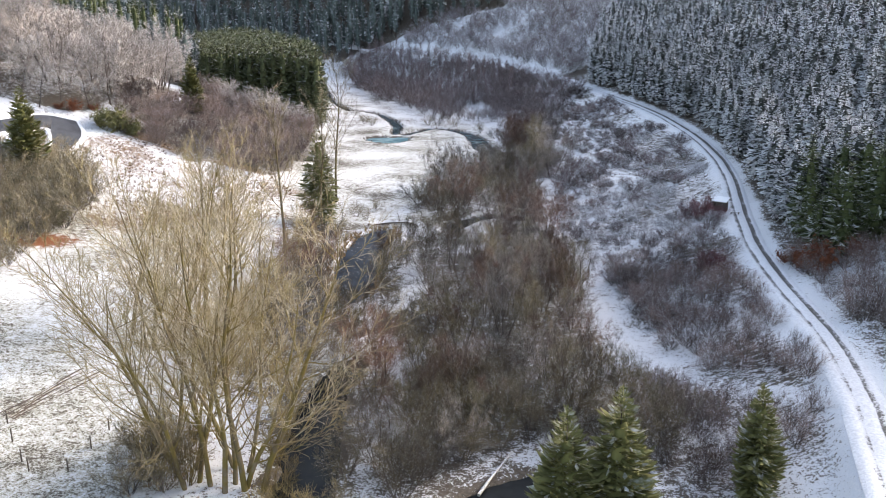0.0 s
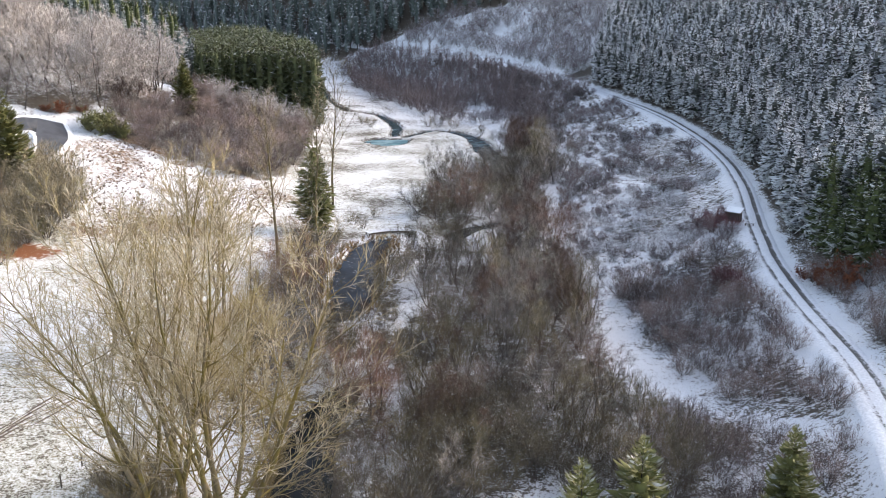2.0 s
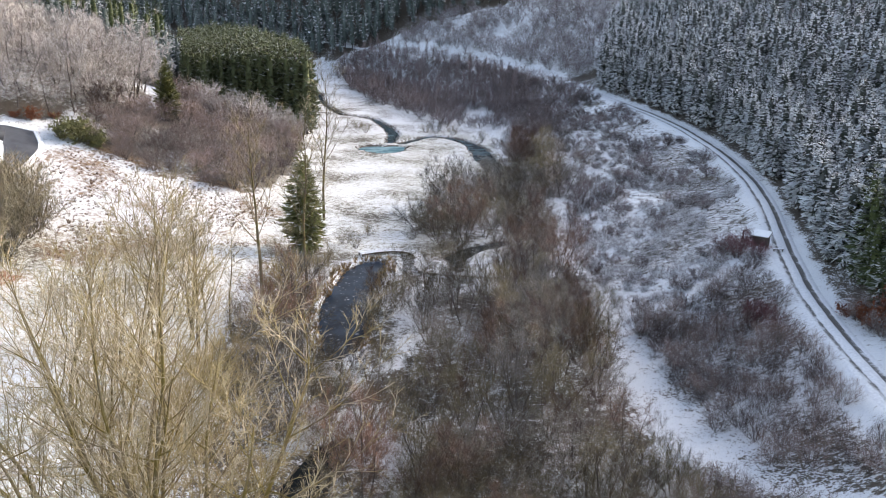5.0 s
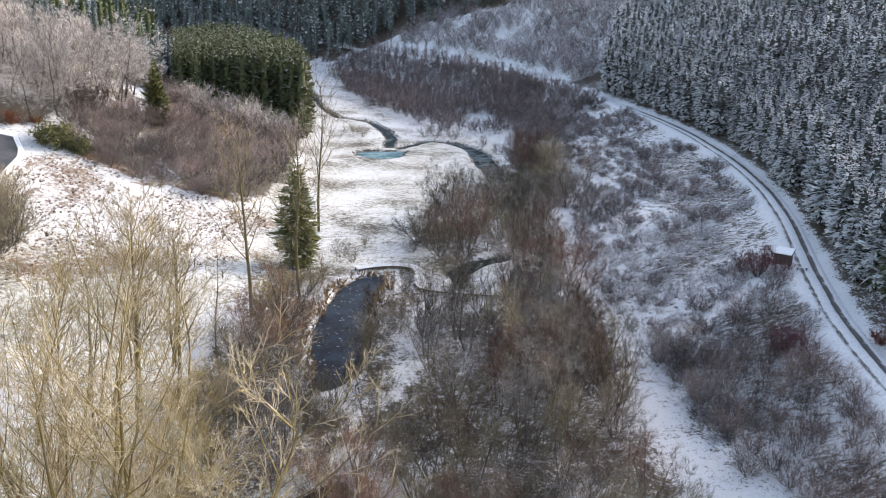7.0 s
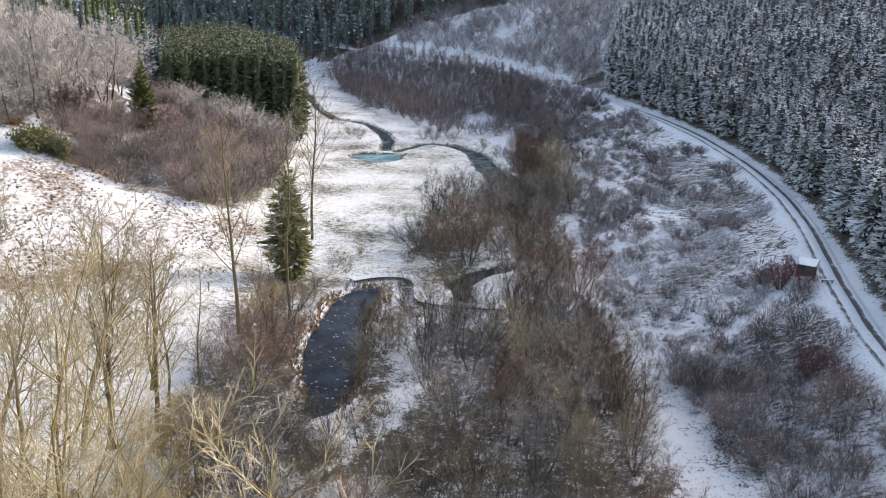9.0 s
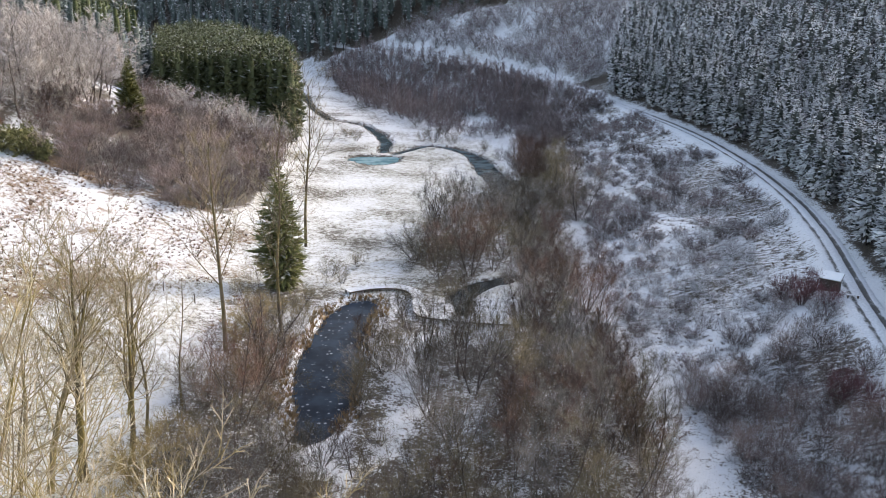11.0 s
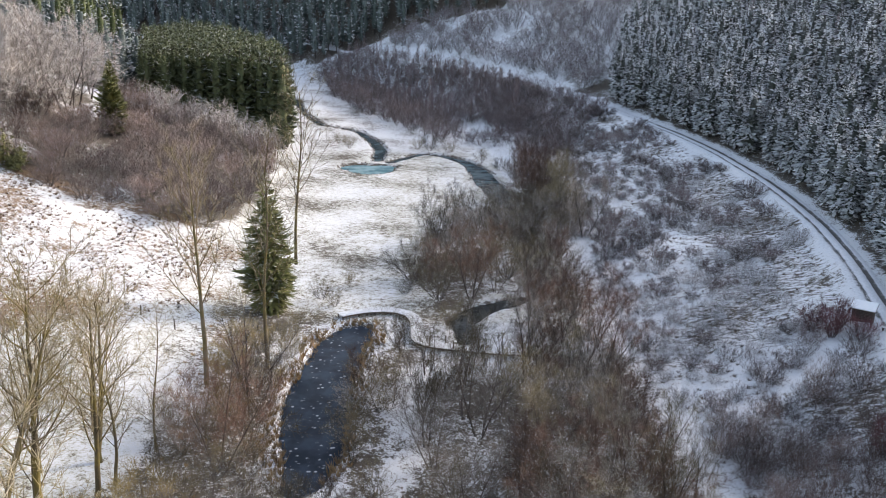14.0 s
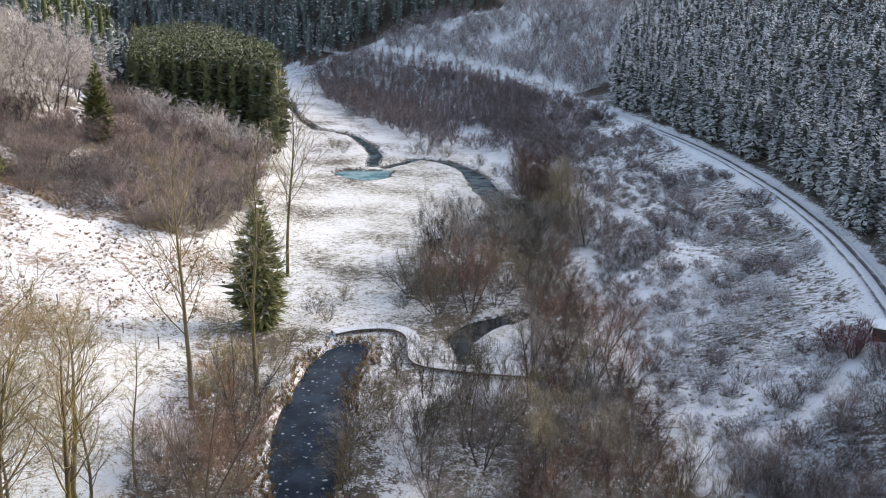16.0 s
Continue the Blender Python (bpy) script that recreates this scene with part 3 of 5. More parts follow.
def build_road():
    """Asphalt bend of a lane with snowy verges, on the hillside."""
    line = [(-60.4, 159, 1.3), (-60.3, 164, 1.6), (-61.2, 169.5, 2.6), (-63.2, 173.2, 3.6), (-66.5, 172.3, 2.6), (-70, 168.4, 2.2), (-76, 161, 2.2), (-92, 146, 2.2)]
    v, t = ribbon(line, 0.0, lambda y: y * 0)
    v[:, 2] = land(v[:, 0], v[:, 1]) + 0.5
    tagged(new("road_lane", tri_mesh("road_lane", (v, t), ASPHALT, True)), "wet dark asphalt bend of a country lane", "road", "", "structure")
    n = len(v) // 2
    bm = bmesh.new()
    for side in (0, 1):
        e = v[side * n:(side + 1) * n]
        o = v[(1 - side) * n:(2 - side) * n]
        out = (e - o) / np.linalg.norm(e - o, axis=1)[:, None]
        rows = [e + out * w + np.array([0, 0, h]) for w, h in ((-0.1, -0.05), (0.0, 0.1), (0.45, 0.12), (1.4, -0.8))]
        ring = [[bm.verts.new(p) for p in r] for r in rows]
        for a, b in zip(ring, ring[1:]):
            for k in range(n - 1):
                bm.faces.new((a[k], a[k + 1], b[k + 1], b[k]))
    bmesh.ops.recalc_face_normals(bm, faces=bm.faces)
    me = bpy.data.meshes.new("road_verge")
    bm.to_mesh(me)
    bm.free()
    me.materials.append(SNOW_CAP)
    tagged(new("road_verge", me), "snowy raised verge along the lane", "verge", "", "structure")


build_ground()
build_waters()
build_track()
build_road()

# ---- how trees grow ----
def unit(v):
    return v / (np.linalg.norm(v) + 1e-9)


def grow(rng, limbs, twigs, p, d, length, r, level, k):
    """One limb and all that grows from it; k holds the habit of the kind."""
    n = k["seg"][level]
    pts, dirs = [p], [d]
    for i in range(n):
        d = unit(d + rng.normal(0, k["wob"], 3) + np.array([0, 0, k["up"][level]]) / n)
        p = p + d * (length / n)
        pts.append(p)
        dirs.append(d)
    (twigs if level >= 2 and k["depth"] == 3 else limbs).tube(pts, [max(k.get("least", 0.009), r * (1 - 0.85 * i / n)) for i in range(n + 1)], k["sides"] if level == 0 else 3)
    last = level == k["depth"]
    count = k["twigs"] if last else k["kids"][level]
    first = k["first"][level]
    turn = rng.uniform(0, 6.28)
    for j in range(count):
        f = first + (1 - first) * (j + rng.uniform(0.1, 0.9)) / count
        s = min(n - 1, int(f * n))
        q = pts[s] + (pts[s + 1] - pts[s]) * (f * n - s)
        axis = dirs[s + 1]
        turn += 2.4
        a = unit(np.cross(axis, (0.31, 0.2, 0.93)))
        side = a * math.cos(turn) + np.cross(axis, a) * math.sin(turn)
        lean = k["angle"][level] * rng.uniform(0.75, 1.25)
        way = unit(axis * math.cos(lean) + side * math.sin(lean))
        if last:
            tip = q + way * k["tl"] * rng.uniform(0.5, 1.2) + np.array([0, 0, k["tup"]]) * rng.uniform(0.3, 1.0)
            twigs.blade(q, tip, k["tr"])
        else:
            shape = 1 - k["taper"][level] * f
            grow(rng, limbs, twigs, q, way, length * k["ratio"][level] * shape * rng.uniform(0.75, 1.2), r * k["thin"] * (1 - 0.6 * f), level + 1, k)
    if not last:
        for j in range(k["ends"]):
            twigs.spike(pts[-1], pts[-1] + unit(d + rng.normal(0, 0.35, 3)) * k["tl"] * 1.2, k["tr"])


HABITS = {
    "poplar": dict(depth=3, seg=[10, 6, 4, 1], wob=0.1, up=[0.25, 0.7, 0.35, 0.1], kids=[19, 7, 4], twigs=3, first=[0.16, 0.18, 0.15, 0.1], sides=7,
                   angle=[1.0, 0.7, 0.7, 0.7], ratio=[0.4, 0.46, 0.46], taper=[0.5, 0.4, 0.3], thin=0.4, tl=0.7, tup=0.05, tr=0.012, ends=3, least=0.02),
    "slender": dict(depth=2, seg=[9, 4, 2], wob=0.05, up=[0.2, 0.5, 0.3], kids=[24, 6], twigs=7, first=[0.22, 0.2, 0.1], sides=7,
                    angle=[0.95, 0.75, 0.75], ratio=[0.3, 0.45], taper=[0.5, 0.4], thin=0.36, tl=0.9, tup=0.1, tr=0.014, ends=3),
    "alder": dict(depth=2, seg=[4, 2, 1], wob=0.1, up=[0.25, 0.4, 0.2], kids=[11, 5], twigs=11, first=[0.1, 0.12, 0.1], sides=4,
                  angle=[0.85, 0.8, 0.8], ratio=[0.45, 0.45], taper=[0.55, 0.4], thin=0.4, tl=1.0, tup=0.1, tr=0.0135, ends=2),
    "willow": dict(depth=1, seg=[3, 1], wob=0.16, up=[0.35, 0.2], kids=[6], twigs=8, first=[0.12, 0.1], sides=3,
                   angle=[0.75, 0.85], ratio=[0.5], taper=[0.4], thin=0.5, tl=0.9, tup=0.1, tr=0.017, ends=3),
    "scrub": dict(depth=1, seg=[2, 1], wob=0.2, up=[0.3, 0.1], kids=[5], twigs=6, first=[0.15, 0.1], sides=3,
                  angle=[0.8, 0.9], ratio=[0.5], taper=[0.4], thin=0.5, tl=0.6, tup=0.1, tr=0.014, ends=2),
    "birch": dict(depth=1, seg=[4, 1], wob=0.05, up=[0.2, 0.5], kids=[17], twigs=8, first=[0.2, 0.1], sides=3,
                  angle=[0.75, 0.7], ratio=[0.26], taper=[0.5], thin=0.35, tl=1.0, tup=0.2, tr=0.022, ends=3),
    "oak": dict(depth=2, seg=[4, 3, 1], wob=0.16, up=[0.2, 0.25, 0.2], kids=[11, 5], twigs=11, first=[0.15, 0.15, 0.1], sides=5,
                angle=[1.0, 0.8, 0.8], ratio=[0.62, 0.45], taper=[0.5, 0.4], thin=0.45, tl=1.3, tup=0.1, tr=0.026, ends=2),
}


def bare_tree(kind, seed, height, radius, stems=1, spread=0.0, **habit):
    """Limbs and twigs of a leafless tree; several stems make a bush."""
    rng = np.random.default_rng(seed)
    limbs, twigs = Tris(), Tris()
    k = dict(HABITS[kind], **habit)
    for s in range(stems):
        w = 2 * math.pi * (s + rng.uniform(-0.3, 0.3)) / stems
        lean = spread * rng.uniform(0.3, 1.0)
        d = unit(np.array([math.cos(w) * lean, math.sin(w) * lean, 1.0]))
        p = np.array([math.cos(w), math.sin(w), 0]) * (0.25 * height * 0.12 * (stems > 1)) + np.array([0, 0, -0.3])
        grow(rng, limbs, twigs, p, d, height * rng.uniform(0.8, 1.0), radius * rng.uniform(0.7, 1.0), 0, k)
    return limbs.arrays(), twigs.arrays()


FINGERS = ((0.0, 0.1, 0.95), (0.62, 0.25, 0.62), (-0.62, 0.3, 0.6), (0.4, 0.5, 0.5), (-0.4, 0.55, 0.48), (0.8, 0.15, 0.4), (-0.8, 0.2, 0.4))


def conifer(seed, height, radius, whorls, boughs, bare=0.06, fingers=3, fat=0.8, broad=0.2, lift=0.1):
    """Trunk and crown of a spruce: a dark inner mass and whorls of boughs, each a hand of needled sprays."""
    rng = np.random.default_rng(seed)
    trunk, crown = Tris(), Tris()
    bend = rng.normal(0, 0.012, 2)
    up = np.array([0, 0, 1.0])
    spine = lambda z: np.array([bend[0] * z, bend[1] * z, z])
    trunk.tube([spine(height * f) for f in (-0.02, 0.3, 0.65, 0.93)], [0.014 * height, 0.011 * height, 0.006 * height, 0.01], 6)
    n, rows = 7, 6
    for i in range(rows + 1):
        f = bare + (0.82 - bare) * i / rows
        for k in range(n):
            w = 2 * math.pi * (k + 0.5 * (i % 2)) / n
            r = radius * 0.4 * (1 - f) ** fat * rng.uniform(0.75, 1.25) * (0.4 if i == 0 else 1)
            crown.v.append(spine(height * f) + np.array([math.cos(w) * r, math.sin(w) * r, rng.uniform(-0.02, 0.02) * height]))
    for i in range(rows):
        for k in range(n):
            p, q = i * n + k, i * n + (k + 1) % n
            crown.t += [(p, q, q + n), (p, q + n, p + n)]
    one_side = rng.uniform(0.85, 1.15, 5)
    for w in range(whorls):
        f0 = bare + (1 - bare) * ((w + 0.2) / whorls) ** 0.9
        m = max(4, int(boughs * (1 - 0.6 * f0)))
        a0 = rng.uniform(0, 6.28)
        for b in range(m):
            f = min(0.975, max(bare, f0 + rng.uniform(-0.6, 0.6) * (1 - bare) / whorls))
            a = a0 + 2 * math.pi * b / m + rng.uniform(-0.35, 0.35)
            reach = (radius * (1 - f) ** fat + 0.12) * rng.uniform(0.78, 1.16) * one_side[int(a / 1.2566) % 5] * min(1.0, 0.55 + 1.6 * (f - bare))
            pitch = lift + 0.6 * f - 0.55 + rng.normal(0, 0.22)
            out, side = np.array([math.cos(a), math.sin(a), 0]), np.array([-math.sin(a), math.cos(a), 0])
            way = out * math.cos(pitch) + up * math.sin(pitch)
            root = spine(height * f) + out * 0.18 * reach
            for turn, begin, long in FINGERS[:fingers]:
                turn = turn * rng.uniform(0.75, 1.3) + rng.normal(0, 0.18)
                d = way * math.cos(turn) + side * math.sin(turn)
                c = root + way * (0.85 * reach * begin)
                L = 0.85 * reach * long * rng.uniform(0.8, 1.15)
                e = c + d * L + up * (L * (lift * rng.uniform(0.2, 1.4) + rng.normal(0, 0.12)))
                wide = broad * L * rng.uniform(0.6, 1.3) + 0.03
                across = (np.cross(d, up) + up * rng.normal(0, 0.4)) * wide
                mid = c + (e - c) * rng.uniform(0.4, 0.6) - up * (0.5 * wide)
                i = len(crown.v)
                crown.v += [c, mid - across, e, mid + across]
                crown.t += [(i, i + 2, i + 1), (i, i + 3, i + 2)]
    crown.spike(spine(height * 0.94), spine(height * 1.01), 0.004 * height)
    return trunk.arrays(), crown.arrays()


class Kind:
    """A kind of tree or bush: a few grown shapes that all its copies share."""
    def __init__(self, name, shapes, wood, leaf, parts, label, category, group):
        self.shapes, self.name, self.parts = shapes, name, parts
        self.wood, self.leaf = wood, leaf
        self.label, self.category, self.group = label, category, group
        self.meshes = [(tri_mesh(parts[0], a, wood, True), tri_mesh(parts[1], b, leaf)) for a, b in shapes]

    def plant(self, x, y, size=1.0, turn=0.0, which=0, tilt=(0, 0), label=""):
        z = float(ground_z(x, y)) - 0.05
        ob = new(self.name)
        ob.matrix_world = pose(x, y, z, tilt[0], tilt[1], math.degrees(turn))
        ob.scale = (size, size, size)
        tagged(ob, label or self.label, self.category, self.group)
        for name, me in zip(self.parts, self.meshes[which % len(self.meshes)]):
            new(name, me).parent = ob
        return ob

    def mass(self, name, places, label):
        """All the given places as one piece of uncountable growth, wood and leaf."""
        zs = ground_z([p[0] for p in places], [p[1] for p in places]) - 0.05
        pl = [(x, y, z, s, t, w) for (x, y, s, t, w), z in zip(places, zs)]
        ob = new(name)
        tagged(ob, label, self.category, "", "stuff")
        for j, (part_name, mat) in enumerate(zip(self.parts, (self.wood, self.leaf))):
            tagged(new(part_name, tri_mesh(part_name, joined([s[j] for s in self.shapes], pl), mat, j == 0)), "", "", "", "stuff").parent = ob


def scatter(seed, ring, gap, tries, keep=None):
    """Random places in a ring, no two nearer than gap."""
    rng = np.random.default_rng(seed)
    x0, x1 = min(p[0] for p in ring), max(p[0] for p in ring)
    y0, y1 = min(p[1] for p in ring), max(p[1] for p in ring)
    px, py = rng.uniform(x0, x1, tries), rng.uniform(y0, y1, tries)
    ok = inside(px, py, ring)
    if keep is not None:
        ok &= keep(px, py)
    cells, out = {}, []
    for x, y in zip(px[ok], py[ok]):
        c = (int(x // gap), int(y // gap))
        if any((x - u) ** 2 + (y - v) ** 2 < gap * gap for a in (-1, 0, 1) for b in (-1, 0, 1) for u, v in cells.get((c[0] + a, c[1] + b), ())):
            continue
        cells.setdefault(c, []).append((x, y))
        out.append((float(x), float(y), rng.uniform(0.75, 1.2), rng.uniform(0, 6.28), int(rng.integers(0, 99))))
    return out


def off_water(px, py):
    return water_gap(px, py) > 0.8


def off_ways(px, py):
    d = np.minimum(from_line(px, py, TRAIL), from_line(px, py, CROSS_TRAIL))
    for g in SNOW_GAPS:
        d = np.minimum(d, from_line(px, py, g) + 0.6)
    return (water_gap(px, py) > 0.6) & (d > 0.3) & (np.abs(px - knots(py, *TRACK_X)) > 3.4 - 0.8 * ramp(py, 200, 280))


def clear_of_trail(px, py):
    """Room for a crown beside the trail."""
    return off_ways(px, py) & (from_line(px, py, TRAIL) > 2.0)


# ---- the snowy spruce wood above the track ----
snowy = Kind("snowy_spruce", [conifer(s, 11.5, 3.1, 24, 14, 0.1, 5, 0.75, 0.14) for s in (1, 2, 3, 4)], GREY_BARK, SNOWY_NEEDLES, ("trunk", "crown"),
             "snow-laden dark green spruce on the slope", "spruce", "spruces above the track")
wood = [(49, 122), (70, 114), (175, 100), (175, 330), (110, 352), (77, 332), (60, 278), (60, 250), (66, 224), (66, 200), (62, 165), (52, 130)]
places = scatter(11, wood, 2.85, 40000, lambda x, y: (land(x, y) < 36) & (x > knots(y, *TRACK_X) + 4.0 + 0.9 * value_noise(x, y, 6, 2)))
places.sort(key=lambda p: p[0] - knots(p[1], *TRACK_X) + 0.12 * max(0, p[1] - 120))
for x, y, s, turn, w in places[:300]:
    snowy.plant(x, y, s, turn, w)
green_edge = Kind("edge_spruce", [conifer(s, 11.5, 3.0, 24, 13, 0.04, 6, 0.75, 0.16) for s in (8, 9)], GREY_BARK, DUSTED_NEEDLES, ("trunk", "crown"),
                  "green spruce at the wood's edge, nearly free of snow", "spruce", "green spruces at the wood's edge")
for x, y, s, turn, w in scatter(25, [(52.5, 108), (56, 121), (62, 124), (75, 112), (74, 100), (58, 104)], 2.8, 500)[:26]:
    green_edge.plant(x, y, s, turn, w)
snowy_far = Kind("spruce_far", [conifer(s, 12, 3.1, 16, 14, 0.35, 3, 0.75, 0.19) for s in (5, 6, 7)], GREY_BARK, FROSTED_NEEDLES, ("trunk", "crown"), "", "spruce", "")
snowy_far.mass("spruce_wood", places[300:], "dense snow-dusted spruce wood covering the hillside")

# ---- the dark spruce plantation across the valley ----
dark = Kind("dark_spruce", [conifer(s, 17.5, 3.0, 22, 12, 0.06, 3, fat=0.55, broad=0.24, lift=0.25) for s in (21, 22, 23, 24)], GREY_BARK, PLANT_NEEDLES, ("trunk", "crown"),
            "tall dark green plantation spruce, hardly any snow", "spruce", "spruces of the plantation")
stand = sorted(scatter(12, PLANTATION, 2.5, 14000), key=lambda p: p[1] + 0.3 * p[0])
level = lambda x, y, s: min(1.42, max(0.75, (26.3 - float(land(x, y))) / 17.5)) * (0.9 + 0.2 * (s - 0.75))
for x, y, s, turn, w in stand[:300]:
    dark.plant(x, y, level(x, y, s), turn, w)
canopy = Kind("canopy_spruce", [conifer(s, 17.5, 3.0, 13, 12, 0.5, 2, fat=0.55, broad=0.3, lift=0.25) for s in (25, 26)], GREY_BARK, PLANT_NEEDLES, ("trunk", "crown"), "", "spruce", "")
canopy.mass("plantation_wood", [(x, y, level(x, y, s), turn, w) for x, y, s, turn, w in stand[300:]], "dark green spruce canopy at the back of the plantation")

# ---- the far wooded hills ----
# haze is put into the needle colour of these spruces
hill = Kind("hill_spruce", [conifer(s, 16, 2.9, 14, 11, 0.15, 2, 0.55, 0.28, 0.2) for s in (31, 32, 33)], GREY_BARK, HAZED_NEEDLES, ("trunk", "crown"), "", "spruce", "")
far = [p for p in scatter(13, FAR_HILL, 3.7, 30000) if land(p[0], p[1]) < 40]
hill.mass("far_wood", far, "frosted spruce wood on the far hill, distance haze in its needle colour")

# ---- oaks and tall pines by the lane ----
oak = Kind("oak_tree", [bare_tree("oak", s, 12.5, 0.2, tr=0.034, twigs=17, tl=1.5) for s in (41, 42, 43)], GREY_BARK, OAK_TWIG, ("trunk", "crown"),
           "bare grey-brown oak with fine twigs", "tree", "oaks by the lane")
for x, y, s, turn, w in sorted(scatter(14, OAKS, 4.0, 6000), key=lambda p: p[1] - 0.3 * p[0])[:180]:
    oak.plant(x, y, s, turn, w)
pine = Kind("pine_tree", [conifer(s, 23, 3.2, 12, 9, 0.55, 3, 0.6, 0.25, 0.35) for s in (45, 46)], PINE_BARK, DUSTED_NEEDLES, ("trunk", "crown"),
            "tall pine with bare pale trunk and high crown", "pine", "pines at the plantation edge")
for x, y, s, turn, w in scatter(15, PINES, 4.6, 3000)[:45]:
    pine.plant(x, y, 0.8 + 0.2 * s, turn, w)

# shares the hill needles, so the haze colour is on these too
hill.mass("pine_wood", scatter(27, [(-58, 268), (-62, 300), (-84, 345), (-140, 372), (-150, 310), (-112, 302), (-90, 276)], 4.2, 4000), "conifer wood behind the tall pines, distance haze in its needle colour")

# ---- birch grove ----
birch = Kind("birch_tree", [bare_tree("birch", s, 10.5, 0.1, tr=0.05, twigs=10, kids=[20]) for s in (51, 52, 53, 54)], BIRCH_BARK, BIRCH_TWIG, ("trunk", "crown"),
             "slender bare birch with purple-brown twigs", "birch", "birches of the grove")
for x, y, s, turn, w in scatter(16, BIRCHES, 2.4, 9000, lambda x, y: value_noise(x, y, 8, 72) > -0.5)[:300]:
    birch.plant(x, y, s * (0.5 + 0.22 * (w % 3 == 0)), turn, w)

GROVE_EDGE = [(44, 280), (36, 276), (24, 298), (9, 287), (-4, 314), (-13, 343), (-22, 380), (-23, 400), (-5, 396), (16, 366), (34, 333), (46, 308)]
understory = Kind("grove_shrub", [bare_tree("scrub", s, 4.5, 0.05, 8, 0.9, tr=0.045, tl=1.0) for s in (55, 56)], GREY_BARK, BIRCH_TWIG, ("stem", "crown"), "", "shrub", "")
understory.mass("grove_undergrowth", scatter(26, GROVE_EDGE, 3.1, 6000, lambda x, y: value_noise(x, y, 7, 71) > -0.5) + scatter(41, [(4, 384), (24, 356), (40, 330), (50, 304), (56, 284), (58, 268), (50, 262), (39, 235), (34, 214), (30, 216), (29, 240), (33, 262), (24, 268), (14, 268), (8, 284), (24, 292), (36, 300), (20, 360)], 2.8, 4500, lambda x, y: off_ways(x, y) & (value_noise(x, y, 6, 73) > -0.25)), "purple-brown undergrowth beneath the birches")

# ---- wet woodland in the valley floor ----
alder_kinds = [Kind("alder_tree", [bare_tree("alder", s, 8.5, 0.1, 3, 0.5, kids=[11, 5], twigs=13, tl=1.0, tr=0.0095, angle=[0.75, 0.7, 0.8]) for s in seeds], GREY_BARK, mat, ("trunk", "crown"), label, "alder", "alders in the wet wood")
               for seeds, mat, label in (((61, 62), OLIVE_TWIG, "bare olive-brown alder in wet ground"), ((63, 64), BROWN_TWIG, "bare grey-brown alder in wet ground"),
                                         ((65, 66), RED_TWIG, "bare reddish-brown alder in wet ground"))]
willow = Kind("willow_bush", [bare_tree("willow", s, 4.4, 0.05, 13, 1.2, twigs=14, tr=0.0115, tl=0.75, kids=[7], first=[0.25, 0.15]) for s in (71, 72, 73)], GREY_BARK, OLIVE_TWIG, ("stem", "crown"),
              "leafless olive-brown willow bush", "willow", "willow bushes")
sallow = Kind("sallow_bush", [bare_tree("willow", s, 4.6, 0.05, 14, 1.25, twigs=15, tr=0.0115, tl=0.75, kids=[7], first=[0.25, 0.15]) for s in (74, 75)], GREY_BARK, BROWN_TWIG, ("stem", "crown"),
              "round leafless grey sallow with frosted twigs", "sallow", "sallows in the wet wood")
n = 0
for ring, gap in zip(CARR, (3.6, 3.4, 4.3)):
    for x, y, s, turn, w in scatter(17 + n, ring, gap, 3000, clear_of_trail):
        n += 1
        low = 0.5 if -9 < x < 3.5 and 98 < y < 150 else 0.65 if 3 < x < 12 and 128 < y < 142 else 1.0
        if w % 5 == 0:
            willow.plant(x, y, s * 1.2 * (0.25 + 0.75 * low), turn, w)
        elif w % 5 == 1:
            sallow.plant(x, y, s * 1.15 * (0.25 + 0.75 * low), turn, w)
        else:
            hue = float(value_noise(np.array([x]), np.array([y]), 9, 77)[0]) + 0.3 * ((w % 7) / 3 - 1)
            alder_kinds[2 if hue > 0.42 else 0 if hue > -0.05 else 1].plant(x, y, low * s * (0.62 + 0.5 * ((w // 3) % 3) / 2), turn, w)

for x, y, s, turn, w in scatter(45, BROWN_WOOD, 3.3, 1500, clear_of_trail):
    alder_kinds[2 if x > 11 and w % 3 else w % 2].plant(x, y, s * 0.85, turn, w)

# ---- scrub on the slope below the track ----
scrub = Kind("scrub_bush", [bare_tree("scrub", s, 1.7, 0.03, 13, 1.5, tr=0.016, tl=0.5, twigs=7) for s in (81, 82, 83, 84)], GREY_BARK, FROST_TWIG, ("stem", "crown"),
             "frosted grey-brown shrub on the snowy slope", "shrub", "shrubs on the slope")
places = scatter(18, SLOPE, 2.4, 9000, lambda x, y: off_ways(x, y) & (value_noise(x, y, 9, 41) > -0.5 + 0.75 * ramp(x - knots(y, *TRACK_X), -20, -5) - 0.5 * ramp(y, 215, 260)))
places.sort(key=lambda p: p[1])
brown_scrub = Kind("slope_shrub", [bare_tree("scrub", s, 2.0, 0.035, 14, 1.5, tr=0.022, tl=0.55, twigs=6) for s in (87, 88, 89)], GREY_BARK, PURPLE_TWIG, ("stem", "crown"),
                   "leafless purple-brown shrub on the snowy slope", "shrub", "brown shrubs on the slope")
for x, y, s, turn, w in places[:300]:
    (scrub if w % 10 < (2 if y < 120 else 5 if y < 165 else 1) else brown_scrub).plant(x, y, (s - 0.35) * 1.6, turn, w)
brown_scrub.mass("slope_scrub", places[300:], "low leafless scrub scattered over the snowy slope")
frosted = Kind("frosted_scrub", [bare_tree("scrub", s, 1.1, 0.02, 8, 1.8, tr=0.016, tl=0.45, twigs=5) for s in (78, 79)], GREY_BARK, FROST_TWIG, ("stem", "crown"), "", "shrub", "")
